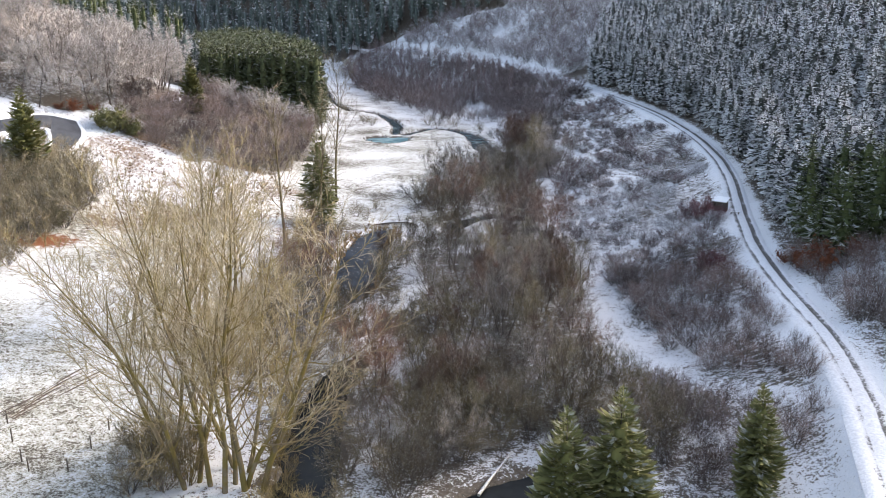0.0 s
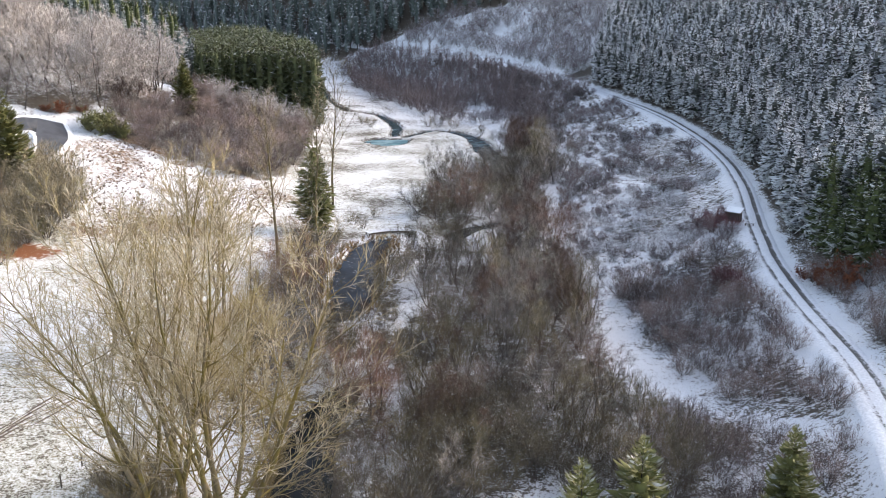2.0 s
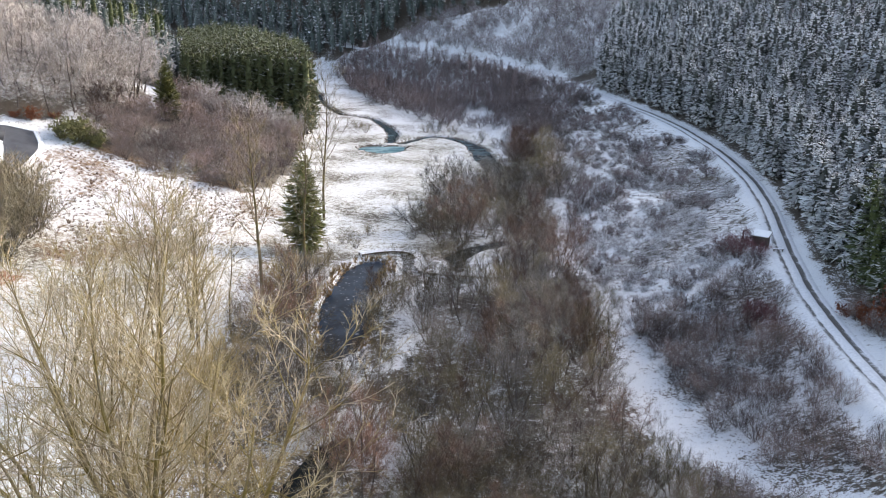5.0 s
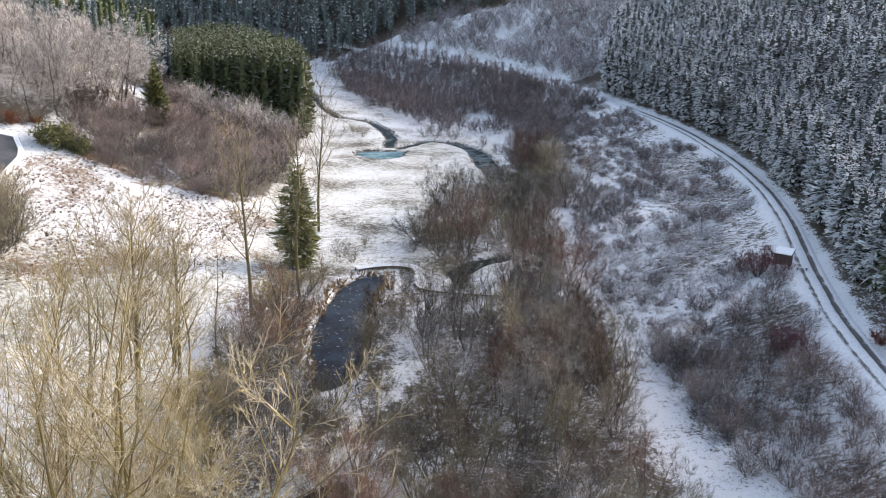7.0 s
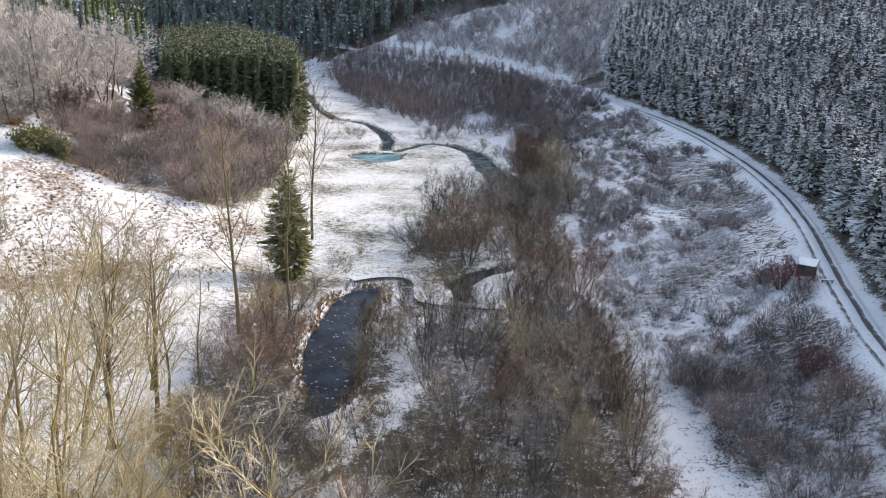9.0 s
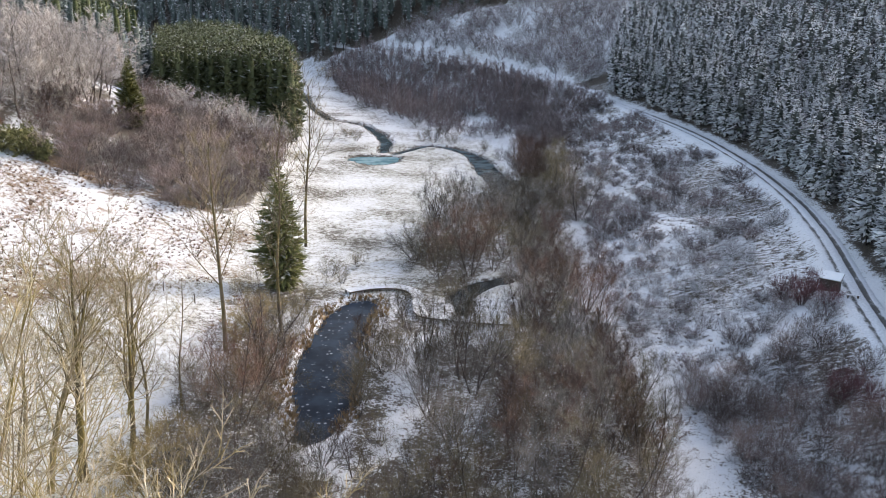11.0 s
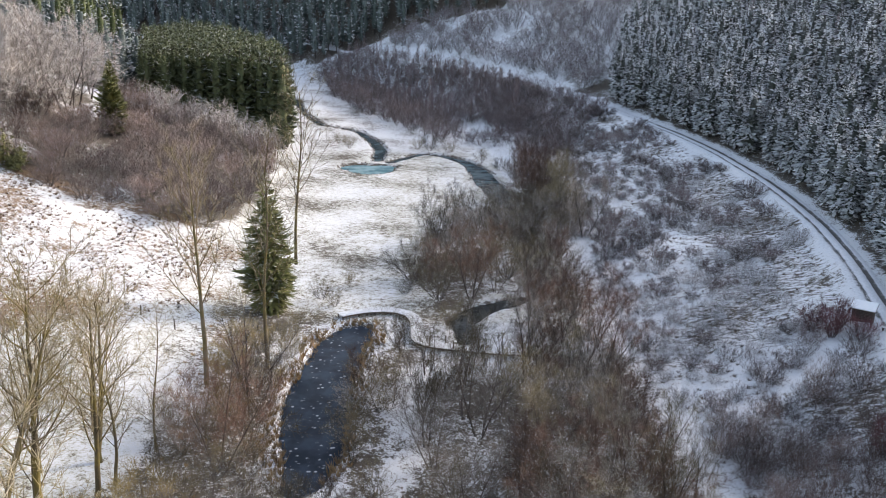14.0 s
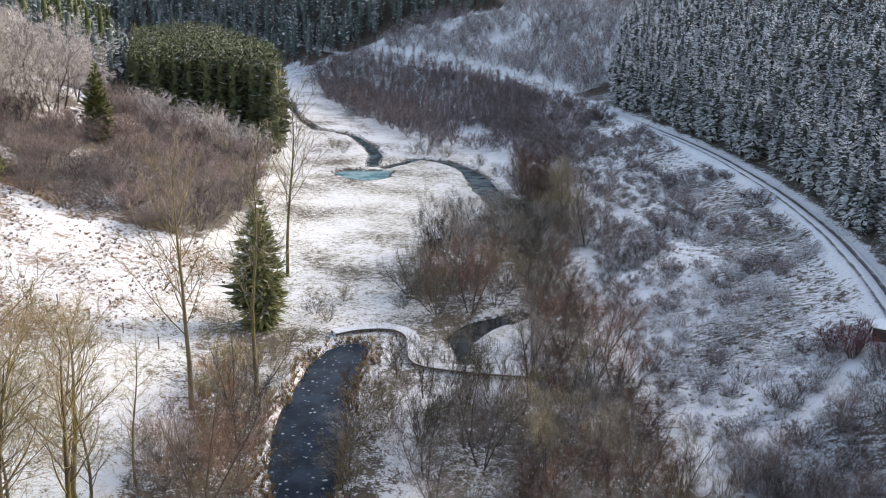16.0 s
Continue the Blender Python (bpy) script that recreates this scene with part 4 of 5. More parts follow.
frosted.mass("low_scrub", scatter(42, SLOPE, 1.75, 12000, lambda x, y: off_ways(x, y) & (y < 215) & (value_noise(x, y, 11, 43) > -0.4 + 0.8 * ramp(x - knots(y, *TRACK_X), -14, -4))), "low frosted twigs and brambles matted over the snowy slope")
near_scrub = scatter(19, [(28, 62), (40, 74), (46, 88), (46, 104), (40, 112), (28.5, 120), (28, 104), (29, 92), (24, 82), (18, 74)], 2.2, 3500, lambda x, y: off_ways(x, y) & (from_line(x, y, TRAIL) > 1.5) & (value_noise(x, y, 6, 44) > -0.6 - 0.4 * (y > 92)))
near_scrub += scatter(37, [(49, 110), (54, 112), (64, 106), (70, 95), (62, 80), (52, 78), (50, 90)], 2.1, 1500, off_ways)
near_scrub += scatter(43, [(29, 114), (46, 110), (49, 121), (44, 125), (30, 122)], 3.1, 600, off_ways)
dark_scrub = Kind("thicket_bush", [bare_tree("willow", s, 3.2, 0.04, 12, 1.2, twigs=12, tr=0.0115, tl=0.75) for s in (84, 85)], GREY_BARK, THICKET_TWIG, ("stem", "crown"),
                  "leafless purple-brown thicket bush in thin snow", "shrub", "thicket below the track")
for x, y, s, turn, w in near_scrub:
    dark_scrub.plant(x, y, s * 0.95, turn, w)

# ---- brambly slope by the lane ----
bramble = Kind("bramble_bush", [bare_tree("willow", s, 4.2, 0.05, 15, 1.35, tr=0.021, twigs=13, kids=[8], tl=0.6, first=[0.3, 0.2]) for s in (91, 92, 93)], GREY_BARK, THICKET_TWIG, ("stem", "crown"),
               "dense leafless purple-brown thicket shrub", "shrub", "shrubs below the lane")
for x, y, s, turn, w in scatter(20, BRAMBLE, 3.7, 4000):
    (bramble if w % 3 else dark_scrub).plant(x, y, (s - 0.25) * (1.5 if w % 3 else 1.9), turn, w, (0, 0), "" if w % 3 else "leafless dark brown thicket bush below the lane")

# ---- open hillside beyond the spruces ----
heather = Kind("hill_shrub", [bare_tree("scrub", s, 5.5, 0.06, 7, 0.7, tr=0.06, tl=1.2) for s in (95, 96)], GREY_BARK, HILL_TWIG, ("stem", "crown"), "", "shrub", "")
places = scatter(21, OPEN_HILL, 3.3, 9000,
                 lambda x, y: (x > knots(y, *TRACK_X) + 4) & (land(x, y) < 36) & (value_noise(x, y, 14, 51) + 0.5 * value_noise(x, y, 5, 52) > -0.42))
frosty = Kind("frosted_birch", [bare_tree("birch", s, 9, 0.1, tr=0.06, twigs=9) for s in (97, 98)], BIRCH_BARK, HILL_TWIG, ("trunk", "crown"),
              "frost-white birch among the spruces", "birch", "frosted birches in the wood")
for x, y, s, turn, w in scatter(29, [(96, 200), (120, 170), (150, 200), (150, 320), (112, 345), (92, 320), (100, 260)], 7, 900)[:70]:
    frosty.plant(x, y, s * 1.2, turn, w)
heather.mass("hillside_scrub", places, "purple-brown birch scrub on the snowy hillside")

# ---- tall poplars along the pond ----
def leaning(angle, turn):
    """Tilt that leans a turned tree towards +x."""
    a = math.sin(math.radians(angle))
    return math.degrees(math.asin(a * math.sin(turn))), math.degrees(math.asin(a * math.cos(turn)))


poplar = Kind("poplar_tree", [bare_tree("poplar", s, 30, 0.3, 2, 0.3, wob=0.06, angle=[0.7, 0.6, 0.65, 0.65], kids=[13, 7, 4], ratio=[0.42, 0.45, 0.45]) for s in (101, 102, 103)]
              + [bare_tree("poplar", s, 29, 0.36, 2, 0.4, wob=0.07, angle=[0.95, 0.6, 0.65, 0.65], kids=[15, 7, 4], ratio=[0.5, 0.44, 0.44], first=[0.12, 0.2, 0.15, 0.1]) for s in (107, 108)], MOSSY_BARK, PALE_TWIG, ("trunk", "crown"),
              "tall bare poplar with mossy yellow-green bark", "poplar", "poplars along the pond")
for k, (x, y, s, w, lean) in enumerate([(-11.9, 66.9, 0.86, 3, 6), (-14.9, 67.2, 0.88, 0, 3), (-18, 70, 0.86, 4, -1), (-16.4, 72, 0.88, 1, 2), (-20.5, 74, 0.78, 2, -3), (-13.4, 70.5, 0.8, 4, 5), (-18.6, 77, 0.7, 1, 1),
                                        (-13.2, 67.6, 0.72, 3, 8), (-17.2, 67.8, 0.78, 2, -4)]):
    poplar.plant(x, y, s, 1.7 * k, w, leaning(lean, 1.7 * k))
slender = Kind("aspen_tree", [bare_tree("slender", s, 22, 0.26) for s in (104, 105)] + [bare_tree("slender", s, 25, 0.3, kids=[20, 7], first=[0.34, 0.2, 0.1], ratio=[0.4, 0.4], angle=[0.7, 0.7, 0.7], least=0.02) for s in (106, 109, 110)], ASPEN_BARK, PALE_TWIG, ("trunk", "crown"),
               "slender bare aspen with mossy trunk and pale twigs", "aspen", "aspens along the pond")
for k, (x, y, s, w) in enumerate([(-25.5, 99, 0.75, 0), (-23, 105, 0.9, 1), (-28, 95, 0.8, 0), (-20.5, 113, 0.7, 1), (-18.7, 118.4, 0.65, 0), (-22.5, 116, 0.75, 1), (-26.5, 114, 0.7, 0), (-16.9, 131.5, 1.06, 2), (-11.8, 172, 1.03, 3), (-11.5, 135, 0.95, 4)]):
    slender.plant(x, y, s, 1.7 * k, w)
young = Kind("young_poplar", [bare_tree("poplar", s, 16, 0.27, kids=[17, 6, 3], twigs=4, tr=0.011, tl=0.7, first=[0.3, 0.18, 0.15, 0.1], wob=0.07, angle=[0.75, 0.6, 0.65, 0.65], ratio=[0.48, 0.44, 0.44], least=0.014) for s in (114, 115, 116)], MOSSY_BARK, DUN_TWIG, ("trunk", "crown"),
             "younger bare poplar with mossy brown bark", "poplar", "young poplars by the pond")
for k, (x, y, s) in enumerate([(-27.2, 95, 1.15), (-25.3, 103.3, 1.2), (-23.6, 105, 1.2), (-22.8, 116, 1.05), (-30.5, 99, 1.05), (-20.5, 108, 1.0), (-29, 108, 0.9)]):
    young.plant(x, y, s, 2.1 * k, k, leaning(3, 2.1 * k))

# ---- single spruces ----
lone = Kind("lone_spruce", [conifer(111, 15, 4.2, 34, 17, 0.04, 7, 0.78, 0.15, 0.3), conifer(112, 15.5, 3.9, 36, 17, 0.03, 7, 0.78, 0.11, 0.15)], GREY_BARK, LONE_NEEDLES, ("trunk", "crown"),
            "full yellow-green spruce with dabs of snow", "spruce", "single spruces")
for x, y, s, w in [(15.2, 55.2, 0.97, 0), (11.6, 54.6, 0.9, 0), (28.6, 63.2, 0.68, 0), (-13.2, 153.5, 1.13, 1), (-45.5, 206, 0.86, 0), (-60.5, 149, 1.05, 0)]:
    lone.plant(x, y, s, w * 2.0 + x, w)

# ---- boardwalk ----
WALK = [(-4.6, 151.4), (-2.8, 152.5), (-0.2, 153.2), (2.2, 153.0), (3.8, 151.7), (4.5, 149.3), (4.4, 146.1), (4.35, 143.8), (5.1, 142.4), (7.6, 141.5), (10.8, 140.6), (14.0, 140.0), (17.0, 139.6)]


def along(line, gap):
    """Places and directions every gap metres along a rounded polyline."""
    p = np.array(line, float)
    for _ in range(2):
        a, b = p[:-1], p[1:]
        p = np.concatenate([[p[0]], np.stack([a * 0.75 + b * 0.25, a * 0.25 + b * 0.75], 1).reshape(-1, 2), [p[-1]]])
    seg = np.linalg.norm(np.diff(p, axis=0), axis=1)
    s = np.concatenate([[0], np.cumsum(seg)])
    t = np.arange(0, s[-1], gap)
    x, y = np.interp(t, s, p[:, 0]), np.interp(t, s, p[:, 1])
    return x, y, np.arctan2(np.gradient(y), np.gradient(x))


def build_boardwalk():
    top = new("boardwalk")
    tagged(top, "winding wooden boardwalk covered with thin snow", "boardwalk")
    rng = random.Random(5)
    z = 0.78
    plank = bmesh.new()
    add_box(plank, 0, 0, 0, 0.17, 1.5, 0.05, 0, 0.008)
    me = bpy.data.meshes.new("plank")
    plank.to_mesh(me)
    plank.free()
    me.materials.append(SNOWY_PLANK)
    for x, y, a in zip(*along(WALK, 0.19)):
        ob = new("plank", me)
        ob.matrix_world = pose(x, y, z + rng.uniform(-0.008, 0.008), 0, 0, math.degrees(a) + rng.uniform(-1, 1))
        ob.parent = top
    for side in (-0.72, 0.72):
        bm = bmesh.new()
        x, y, a = along(WALK, 0.5)
        px, py = x - np.sin(a) * side, y + np.cos(a) * side
        rings = [[bm.verts.new((u + math.sin(w) * o, v - math.cos(w) * o, z + h)) for o, h in ((-0.05, -0.03), (0.05, -0.03), (0.05, -0.2), (-0.05, -0.2))] for u, v, w in zip(px, py, a)]
        for r, q in zip(rings, rings[1:]):
            for k in range(4):
                bm.faces.new((r[k], r[(k + 1) % 4], q[(k + 1) % 4], q[k]))
        bmesh.ops.recalc_face_normals(bm, faces=bm.faces)
        part("edge_beam", bm, WEATHERED, top, "dark side beam under the planks")
    leg = bmesh.new()
    add_box(leg, 0, 0, -0.65, 0.14, 0.14, 1.3, 0, 0.01)
    leg_me = bpy.data.meshes.new("support_post")
    leg.to_mesh(leg_me)
    leg.free()
    leg_me.materials.append(WEATHERED)
    x, y, a = along(WALK, 2.2)
    for u, v, w in zip(x, y, a):
        for side in (-0.6, 0.6):
            ob = new("support_post", leg_me)
            ob.matrix_world = pose(u - math.sin(w) * side, v + math.cos(w) * side, z - 0.03, 0, 0, math.degrees(w))
            ob.parent = top
    for u, v in ((5.6, 141.5), (8.2, 140.65), (11.0, 141.3), (10.9, 139.85), (13.6, 140.75), (13.5, 139.35), (7.4, 142.25)):
        bm = bmesh.new()
        add_box(bm, u, v, z + 0.5, 0.1, 0.1, 1.1, 0.2, 0.01)
        part("rail_post", bm, WEATHERED, top, "short upright rail post")


build_boardwalk()


# ---- shelter and bench beside the track ----
def build_shelter(x, y, turn):
    g = float(ground_z(x, y))
    top = new("shelter_hut")
    tagged(top, "small dark wooden hut with a snow-covered lean-to roof", "hut")
    rng = random.Random(7)
    m = pose(x, y, g, 0, 0, turn)
    for sx in (-0.95, 0.95):
        for sy, h in ((-0.6, 1.95), (0.6, 2.35)):
            bm = bmesh.new()
            add_box(bm, sx, sy, h / 2 - 0.1, 0.1, 0.1, h + 0.2, 0, 0.01)
            part("corner_post", bm, WEATHERED, top)
    for k in range(13):
        bm = bmesh.new()
        add_box(bm, 0, 0.67, 0.25 + 0.165 * k, 2.0, 0.03, 0.155, 0, 0.005)
        part("wall_board", bm, WEATHERED, top)
    for sx in (-1.02, 1.02):
        for k in range(10):
            bm = bmesh.new()
            add_box(bm, sx, 0.05, 0.25 + 0.165 * k, 0.03, 1.15, 0.155, 0, 0.005)
            part("wall_board", bm, WEATHERED, top)
    bm = bmesh.new()
    add_box(bm, 0, 0, 0, 2.5, 1.75, 0.06, 0, 0.01)
    bmesh.ops.transform(bm, matrix=pose(0, 0, 2.2, 17, 0, 0), verts=bm.verts)
    part("roof_deck", bm, WEATHERED, top, "sloping board roof")
    bm = bmesh.new()
    add_box(bm, 0, 0, 0, 2.46, 1.7, 0.12, 0, 0.05)
    bmesh.ops.transform(bm, matrix=pose(0, 0, 2.2, 17, 0, 0) @ pose(0, 0, 0.094), verts=bm.verts)
    part("roof_snow", bm, SNOW_CAP, top, "thick white layer of snow")
    bm = bmesh.new()
    add_box(bm, 0, 0.3, 0.5, 1.8, 0.35, 0.05, 0, 0.01)
    part("bench_board", bm, WEATHERED, top)
    top.matrix_world = m
    bench = new("bench")
    tagged(bench, "plain plank bench dusted with snow beside the hut", "bench")
    bm = bmesh.new()
    add_box(bm, 0, 0, 0.45, 1.5, 0.36, 0.06, 0, 0.01)
    part("seat", bm, SNOWY_WOOD, bench)
    for sx in (-0.55, 0.55):
        bm = bmesh.new()
        add_box(bm, sx, 0, 0.16, 0.1, 0.3, 0.54, 0, 0.01)
        part("leg", bm, WEATHERED, bench)
    bx, by = x + 1.4, y - 2.6
    bench.matrix_world = pose(bx, by, float(ground_z(bx, by)), 0, 0, turn + 30)


build_shelter(50.6, 134.2, -40)


# ---- pasture fence posts ----
def build_fence_post(x, y, lean):
    bm = bmesh.new()
    bmesh.ops.create_cone(bm, cap_ends=True, segments=8, radius1=0.075, radius2=0.06, depth=1.6, matrix=Matrix.Translation((0, 0, 0.45)))
    bmesh.ops.bevel(bm, geom=[e for e in bm.edges if all(v.co.z > 1 for v in e.verts)], offset=0.02, segments=1, affect="EDGES")
    me = bpy.data.meshes.new("fence_post")
    bm.to_mesh(me)
    bm.free()
    me.materials.append(WEATHERED)
    ob = new("fence_post", me)
    ob.matrix_world = pose(x, y, float(ground_z(x, y)), lean, lean * 0.6, 0)
    tagged(ob, "weathered round wooden fence post standing in snow", "fence post", "pasture fence posts")


for k, (x, y) in enumerate([(-35.6, 76.8), (-34.0, 73.8), (-32.0, 70.7), (-30.9, 69.3), (-27.8, 69.6), (-27.1, 73.4), (-26.5, 76.6), (-26.6, 145.5), (-30.6, 147.4), (-22.5, 143.5), (-34.5, 149.5), (-24.6, 84), (-23.9, 92)]):
    build_fence_post(x, y, (k * 37) % 9 - 4)

# ---- fallen wood by the water ----
def build_fallen_trunk(name, a, b, r, arms, material, label):
    """A bare trunk lying from a to b, with broken side branches as a part of their own each."""
    a, b = np.array(a, float), np.array(b, float)
    rng = np.random.default_rng(int(abs(a[1] * 10)))
    top = new(name)
    tagged(top, label, "log")
    t = Tris()
    pts = [a + (b - a) * f + rng.normal(0, 0.04, 3) * (0 < f < 1) for f in np.linspace(0, 1, 7)]
    t.tube(pts, [r * (1 - 0.6 * f) for f in np.linspace(0, 1, 7)], 8)
    new("stem", tri_mesh("stem", t.arrays(), material, True)).parent = top
    for k in range(arms):
        t = Tris()
        p = pts[2 + k % 4]
        d = unit((b - a) * 0.6 + rng.normal(0, 0.5, 3) * np.linalg.norm(b - a) + np.array([0, 0, 0.8]))
        q = p + d * rng.uniform(0.8, 1.8)
        t.tube([p, (p + q) / 2 + rng.normal(0, 0.06, 3), q], [r * 0.45, r * 0.3, r * 0.12], 5)
        new("branch", tri_mesh("branch", t.arrays(), material, True)).parent = top


FALLEN_BARK = bark_material("fallen_bark", (0.3, 0.26, 0.2), (0.55, 0.5, 0.42), None, 0.5)
build_fallen_trunk("fallen_tree", (6.6, 65.6, 0.15), (10.1, 71.6, 0.75), 0.16, 4, FALLEN_BARK, "pale fallen tree lying into the dark water")
build_fallen_trunk("snowy_log", (-7.2, 101.2, 0.35), (-5.8, 100.3, 0.4), 0.17, 1, FALLEN_BARK, "short log with snow on it in the thin wood")

# ---- leafy and evergreen shrubs ----
def leafy(seed, size, n):
    """Stem and a crown of many small dry leaves."""
    r = np.random.default_rng(seed)
    limbs, twigs = bare_tree("willow", seed, size, 0.05, 8, 0.9)
    v, t = twigs
    c = Tris()
    for p in v[r.integers(0, len(v), n)]:
        d, e = r.normal(0, 0.1, 3), r.normal(0, 0.1, 3)
        i = len(c.v)
        c.v += [p, p + d, p + d + e, p + e * 0.8 + np.array([0, 0, 0.05])]
        c.t += [(i, i + 1, i + 2), (i, i + 2, i + 3)]
    return limbs, c.arrays()


beech = Kind("beech_bush", [leafy(s, 3.0, 1800) for s in (141, 142)], GREY_BARK, RUST_LEAVES, ("stem", "foliage"),
             "young beech still holding rust-brown leaves", "beech", "rusty beeches above the track")
for x, y, s in [(53.0, 104.5, 1.25), (51.6, 107.5, 0.7), (57.5, 105, 0.8), (50.8, 110, 0.6)]:
    beech.plant(x, y, s, x * 3, int(x))
dogwood = Kind("dogwood_bush", [bare_tree("willow", s, 3.0, 0.05, 10, 0.9, tr=0.02) for s in (145, 146)], GREY_BARK, DOGWOOD_TWIG, ("stem", "crown"),
               "leafless dark red dogwood bush beside the hut", "dogwood", "dogwoods by the hut")
for x, y, s in [(48.6, 135.2, 1.2), (47.2, 133.6, 1.1), (49.0, 131.2, 0.9), (46.2, 136, 1.0), (41, 112, 1.1), (42.4, 109, 1.0), (42.8, 113.5, 0.8)]:
    dogwood.plant(x, y, s, x * 3, int(x * 2))
green_bush = Kind("broom_bush", [leafy(s, 2.8, 2800) for s in (143, 144)], GREY_BARK, GREEN_NEEDLES, ("stem", "foliage"),
                  "dense dark green evergreen shrub", "shrub", "evergreen shrubs by the lane")
for x, y, s in [(-57, 177, 1.2), (-54, 178, 1.35), (-51.5, 178.5, 1.1), (-55.5, 180, 1.2), (-53.5, 146, 1.0), (-55, 150, 0.9), (-50.5, 133, 0.9)]:
    green_bush.plant(x, y, s, x * 3, int(y))

# ---- bushes at the meadow's edge ----
for x, y, s in [(-20.5, 69, 1.25), (-19, 74, 0.9), (-16, 92, 0.9), (-14, 98, 1.0), (-11, 101, 0.8), (-13.5, 106, 0.8), (-12, 116, 0.8), (-10, 112, 0.7), (-14.5, 121, 0.8), (-11.5, 125, 0.8), (-9.5, 139.5, 0.7), (-13.5, 141, 0.8),
                (-7.3, 158, 0.6), (-5.5, 155.5, 0.55), (-3.8, 163, 0.5), (5.4, 165.5, 0.95), (3.4, 160, 0.5), (8.5, 148, 0.8), (-1, 131, 0.9), (0.2, 127, 0.8), (-2.0, 120, 0.9), (12, 260, 0.95), (9.5, 262, 0.7), (-7, 262, 0.7), (-9.5, 266, 0.7), (16.5, 258, 0.8), (23, 246, 0.7), (26, 238, 0.7), (0, 69, 0.9), (3, 72.5, 1.0), (8.5, 75, 1.1), (13.5, 76, 1.0), (15.5, 72, 0.9), (-3, 74, 0.8), (5, 76, 1.1), (11, 79, 1.1), (17, 79, 1.0), (19, 74, 0.9), (21, 83, 0.9), (1, 79, 1.0), (22, 70, 0.8), (24, 76, 0.8), (-7, 96, 0.8), (-5.5, 99, 0.9), (-8.5, 101, 0.9), (-6, 104, 0.8), (-8.5, 106.5, 0.8), (-5, 108.5, 0.9), (-7.5, 111, 0.7), (-9.5, 95, 0.8), (-4, 94, 0.8), (-15, 112, 0.9), (-17, 121, 0.8), (-16.5, 108, 0.9), (-10.5, 118, 0.6), (-12.5, 130, 0.7), (-14, 133, 0.6), (-19, 124, 0.6), (-9, 108, 0.7), (-10.5, 144, 0.55), (-9.5, 149, 0.5), (-4.2, 62, 0.8), (-4.4, 69, 0.9), (-3.8, 77, 1.0), (-4.6, 83, 0.9), (-4.9, 88, 1.0), (-6.2, 93.5, 0.9), (-10.3, 88, 0.7), (-11.2, 82, 0.6)]:
    willow.plant(x, y, s, x * 5 + y, int(abs(x * 7)))

for x, y, s, turn, w in scatter(46, [(-1, 66), (10, 72), (16, 70), (26, 72), (26, 88), (2, 88)], 3.0, 500, off_water):
    willow.plant(x, y, s, turn, w, (0, 0), "leafless olive-brown willow bush by the dark water")

# ---- rusty saplings and shrubs under the oaks ----
for x, y, s in [(-63.5, 181, 0.8), (-66, 180.5, 0.5), (-60.5, 184, 0.5)]:
    beech.plant(x, y, s, x, int(y), (0, 0), "oak sapling with rust-brown leaves by the lane")

# ---- lighter round bushes at the foot of the plantation ----
foot = Kind("hazel_bush", [bare_tree("willow", s, 6.0, 0.08, 9, 0.7, tr=0.032) for s in (151, 152)], GREY_BARK, OAK_TWIG, ("stem", "crown"),
            "round leafless grey-olive hazel by the plantation", "hazel", "hazels below the plantation")
for x, y, s, turn, w in scatter(28, [(-23, 250), (-32, 250), (-46, 246), (-50, 232), (-40, 236), (-27, 234), (-22, 240)], 4.0, 400):
    foot.plant(x, y, s * 1.15, turn, w)


edge = Kind("hedge_bush", [bare_tree("willow", s, 5.0, 0.07, 12, 0.9, tr=0.028, twigs=12) for s in (153, 154, 155)], GREY_BARK, HEDGE_TWIG, ("stem", "crown"),
            "dense leafless grey-olive bush at the meadow edge", "shrub", "bushes at the meadow edge")
for x, y, s in [(-20.5, 68.5, 0.9), (-19.2, 66.8, 0.8), (-21.8, 66.5, 0.8), (-18.5, 72.5, 0.7), (-22, 72, 0.7)]:
    edge.plant(x, y, s, x * 4, int(y), (0, 0), "dense leafless olive bush under the poplars")
golden = Kind("golden_willow", [bare_tree("willow", s, 5.0, 0.07, 12, 0.9, tr=0.02, twigs=12) for s in (156, 157)], MOSSY_BARK, GOLD_TWIG, ("stem", "crown"),
              "dense leafless golden-olive willow under the poplars", "willow", "golden willows under the poplars")
for x, y, s in [(-20.5, 70.5, 1.1), (-17.5, 68, 0.9), (-22, 75, 0.8), (-19, 86, 0.9), (-16.5, 90, 1.0), (-21, 92, 0.8), (-18.5, 95, 1.1), (-15.5, 97, 0.9), (-20.5, 99.5, 1.0), (-17, 102, 1.1), (-19.5, 105, 1.0), (-15.5, 106, 0.8), (-17.5, 110, 0.8), (-14.6, 137, 0.9), (-16.2, 134, 0.7), (-9.6, 62, 0.9), (-14.8, 128, 0.6), (-13.6, 124, 0.7), (-12.8, 140.5, 0.7), (-15.4, 140, 0.6), (-10.4, 131.5, 0.6), (-9.9, 67, 0.8), (-10.6, 72, 0.8), (-10.4, 78, 0.7), (-11, 84.5, 0.8), (-6, 61.5, 0.7)]:
    golden.plant(x, y, s, x * 3 + y, int(y * 2))
for x, y, s, turn, w in scatter(30, [(-50, 115), (-52, 124), (-49.5, 131), (-49, 143), (-53, 151), (-59, 158), (-66, 155), (-74, 130), (-64, 110), (-54, 109)], 2.5, 1500):
    edge.plant(x, y, s * (0.6 if y < 122 else 1.2), turn, w)


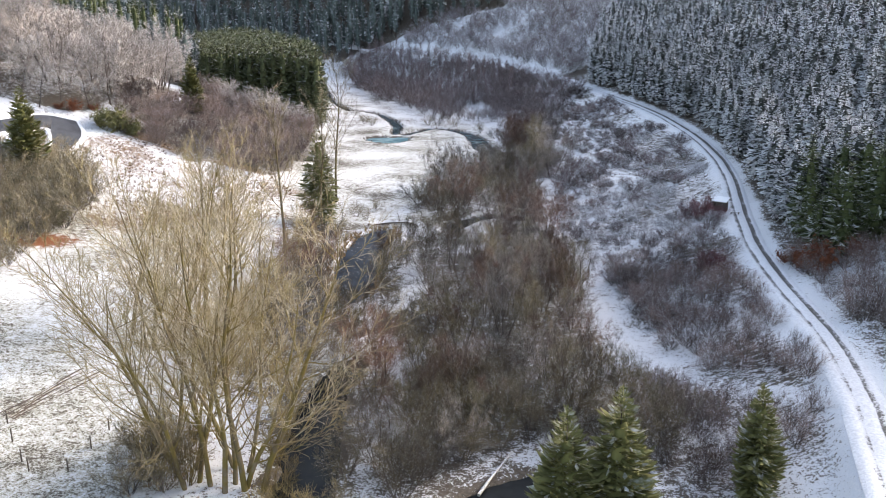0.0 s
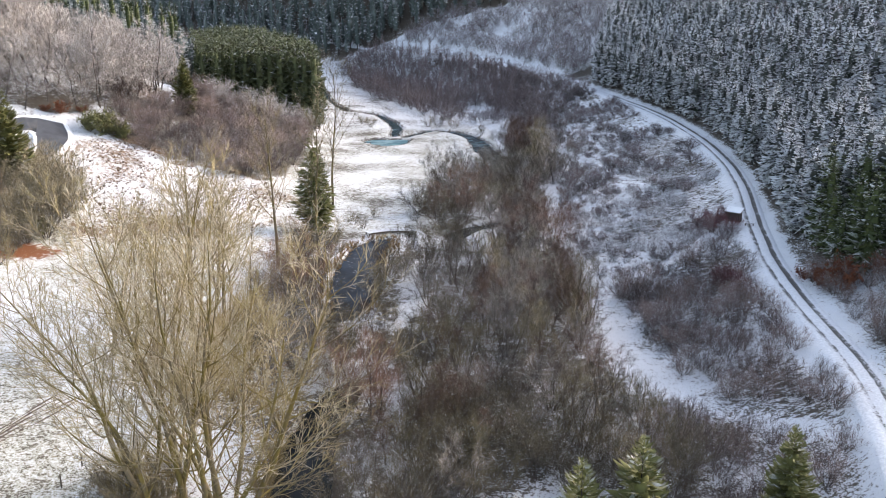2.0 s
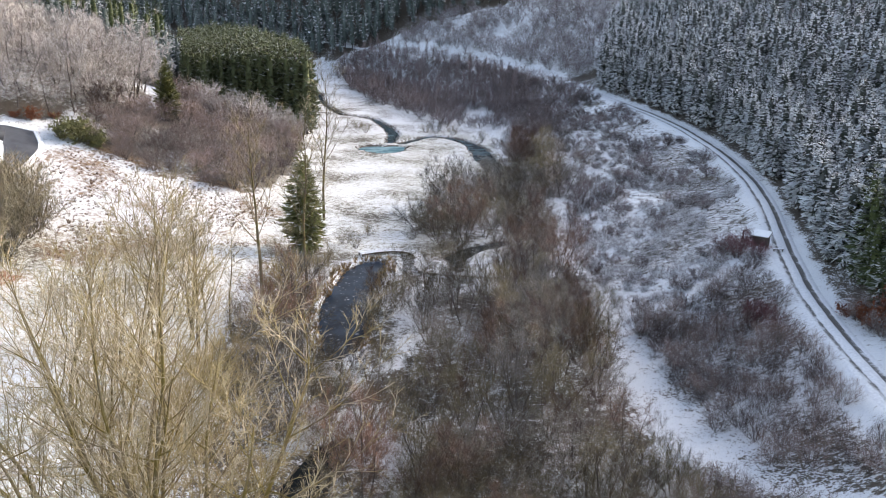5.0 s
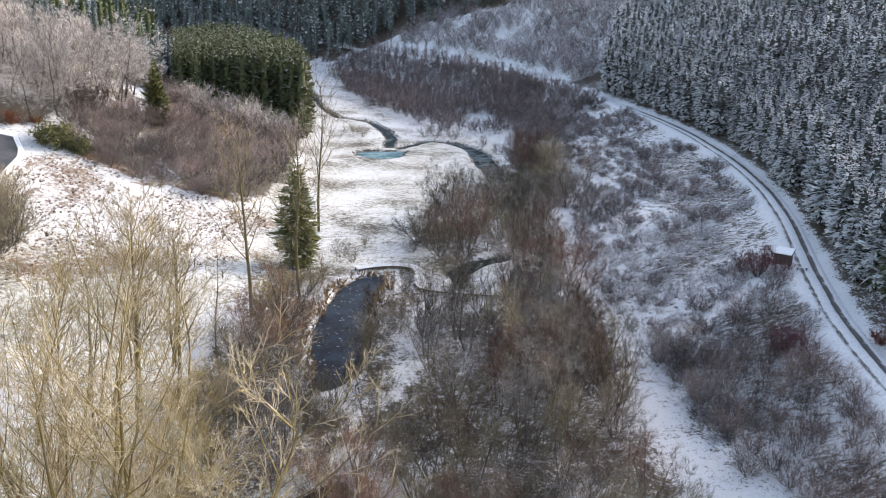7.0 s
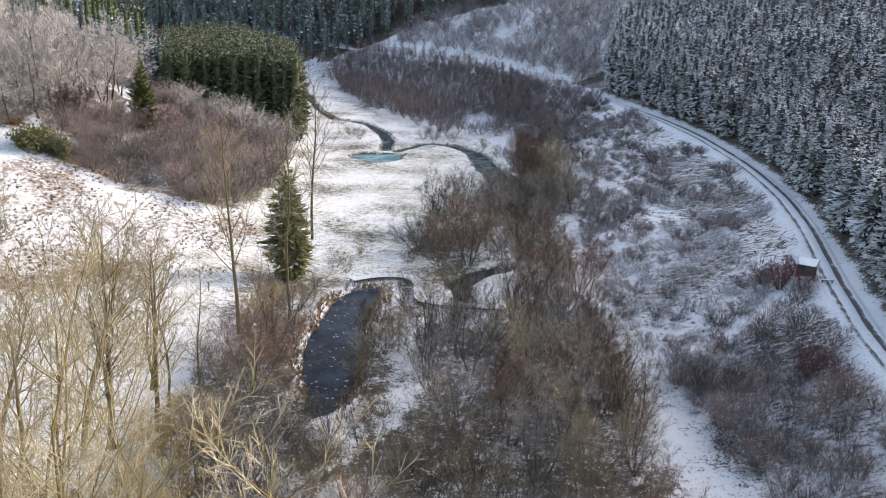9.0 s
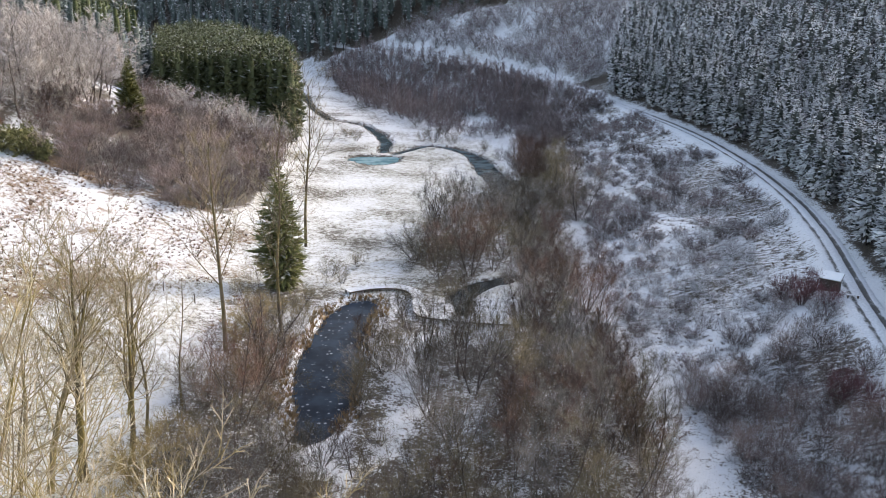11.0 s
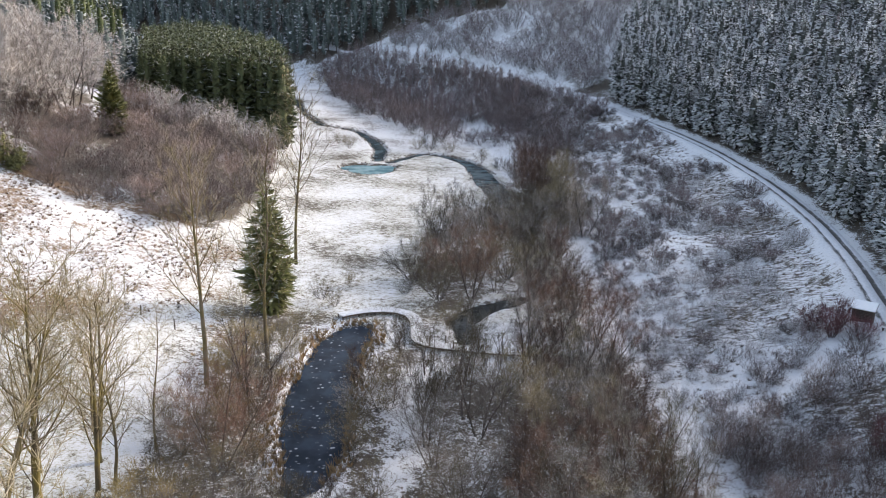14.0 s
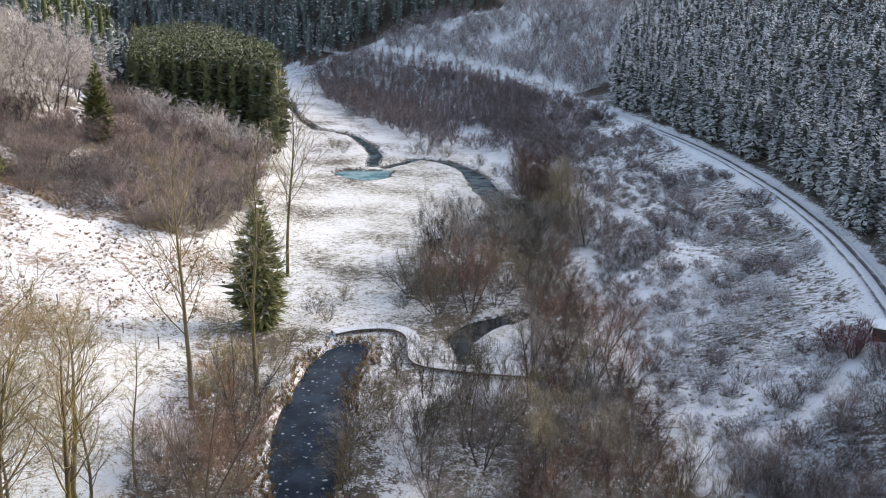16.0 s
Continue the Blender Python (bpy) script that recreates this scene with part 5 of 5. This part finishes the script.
# ---- grass tussocks ----
def tussock(seed, n, tall, wide):
    r = np.random.default_rng(seed)
    c = Tris()
    for _ in range(n):
        a, q = r.uniform(0, 6.28), r.uniform(0.2, 1.0)
        p = np.array([math.cos(a), math.sin(a), 0]) * 0.25 * wide * q
        c.blade(p - np.array([0, 0, 0.05]), p + np.array([math.cos(a) * wide * q, math.sin(a) * wide * q, tall * r.uniform(0.5, 1.0)]), 0.05)
    return c.arrays()


def build_tussocks(name, places, material, label, shapes):
    zs = ground_z([p[0] for p in places], [p[1] for p in places])
    arr = joined(shapes, [(x, y, z, s, t, w) for (x, y, s, t, w), z in zip(places, zs)])
    tagged(new(name, tri_mesh(name, arr, material)), label, "grass", "", "stuff")


shapes = [tussock(s, 9, 0.35, 0.4) for s in (161, 162, 163)]
build_tussocks("heath_grass", [(x, y, s * (0.5 + 0.55 * (w % 4) / 2), t, w) for x, y, s, t, w in scatter(31, HEATH, 0.65, 12000, lambda x, y: value_noise(x, y, 4, 63) + 0.6 * value_noise(x, y, 1.5, 64) > -0.25)], HEATH_GRASS, "brown heath tussocks poking through snow", shapes)
build_tussocks("slope_grass", scatter(32, SLOPE, 1.3, 7000, off_ways), SLOPE_GRASS, "dark withered grass tufts on the snowy slope", shapes)
reeds = [tussock(s, 12, 0.9, 0.45) for s in (164, 165)]
build_tussocks("reed_fringe", scatter(33, [(-14, 114), (0, 114), (2, 152), (-9, 152), (-13, 140)], 0.55, 6000,
                                      lambda x, y: (water_gap(x, y) > -0.1) & (water_gap(x, y) < 1.4 + value_noise(x, y, 3, 61))), DRY_GRASS, "straw-coloured reeds and sedge along the pond", reeds)
build_tussocks("bank_grass", scatter(35, [(-30, 62), (-9, 62), (-10, 140), (-20, 150), (-20, 110), (-22, 62)], 1.7, 3000, off_water), DRY_GRASS, "dry grass tufts under the poplars", shapes)
build_tussocks("brook_grass", scatter(36, [(-30, 225), (30, 200), (30, 262), (10, 275), (-30, 350)], 0.8, 20000,
                                      lambda x, y: (water_gap(x, y) > -0.1) & (water_gap(x, y) < 1.0)), SLOPE_GRASS, "withered sedge along the brook", shapes)


# ---- wheel ruts across the pasture ----
def build_ruts():
    bm = bmesh.new()
    for k in range(5):
        off = (k - 2) * 0.55
        rows = []
        for i in range(28):
            f = i / 27
            x = -36.2 + 4.6 * f + off * 0.9 + 0.25 * math.sin(5 * f + k)
            y = 78.0 + 10.5 * f - off * 0.4
            w = 0.1 + 0.05 * math.sin(9 * f + 2 * k)
            z = float(ground_z(x, y)) + 0.05
            rows.append([bm.verts.new((x - w, y, z)), bm.verts.new((x, y, z - 0.03)), bm.verts.new((x + w, y, z))])
        for a, b in zip(rows, rows[1:]):
            bm.faces.new((a[0], a[1], b[1], b[0]))
            bm.faces.new((a[1], a[2], b[2], b[1]))
    me = bpy.data.meshes.new("wheel_ruts")
    bm.to_mesh(me)
    bm.free()
    me.materials.append(SLOPE_GRASS)
    tagged(new("road_ruts", me), "churned dark wheel ruts in the snowy pasture", "ruts", "", "structure")


build_ruts()
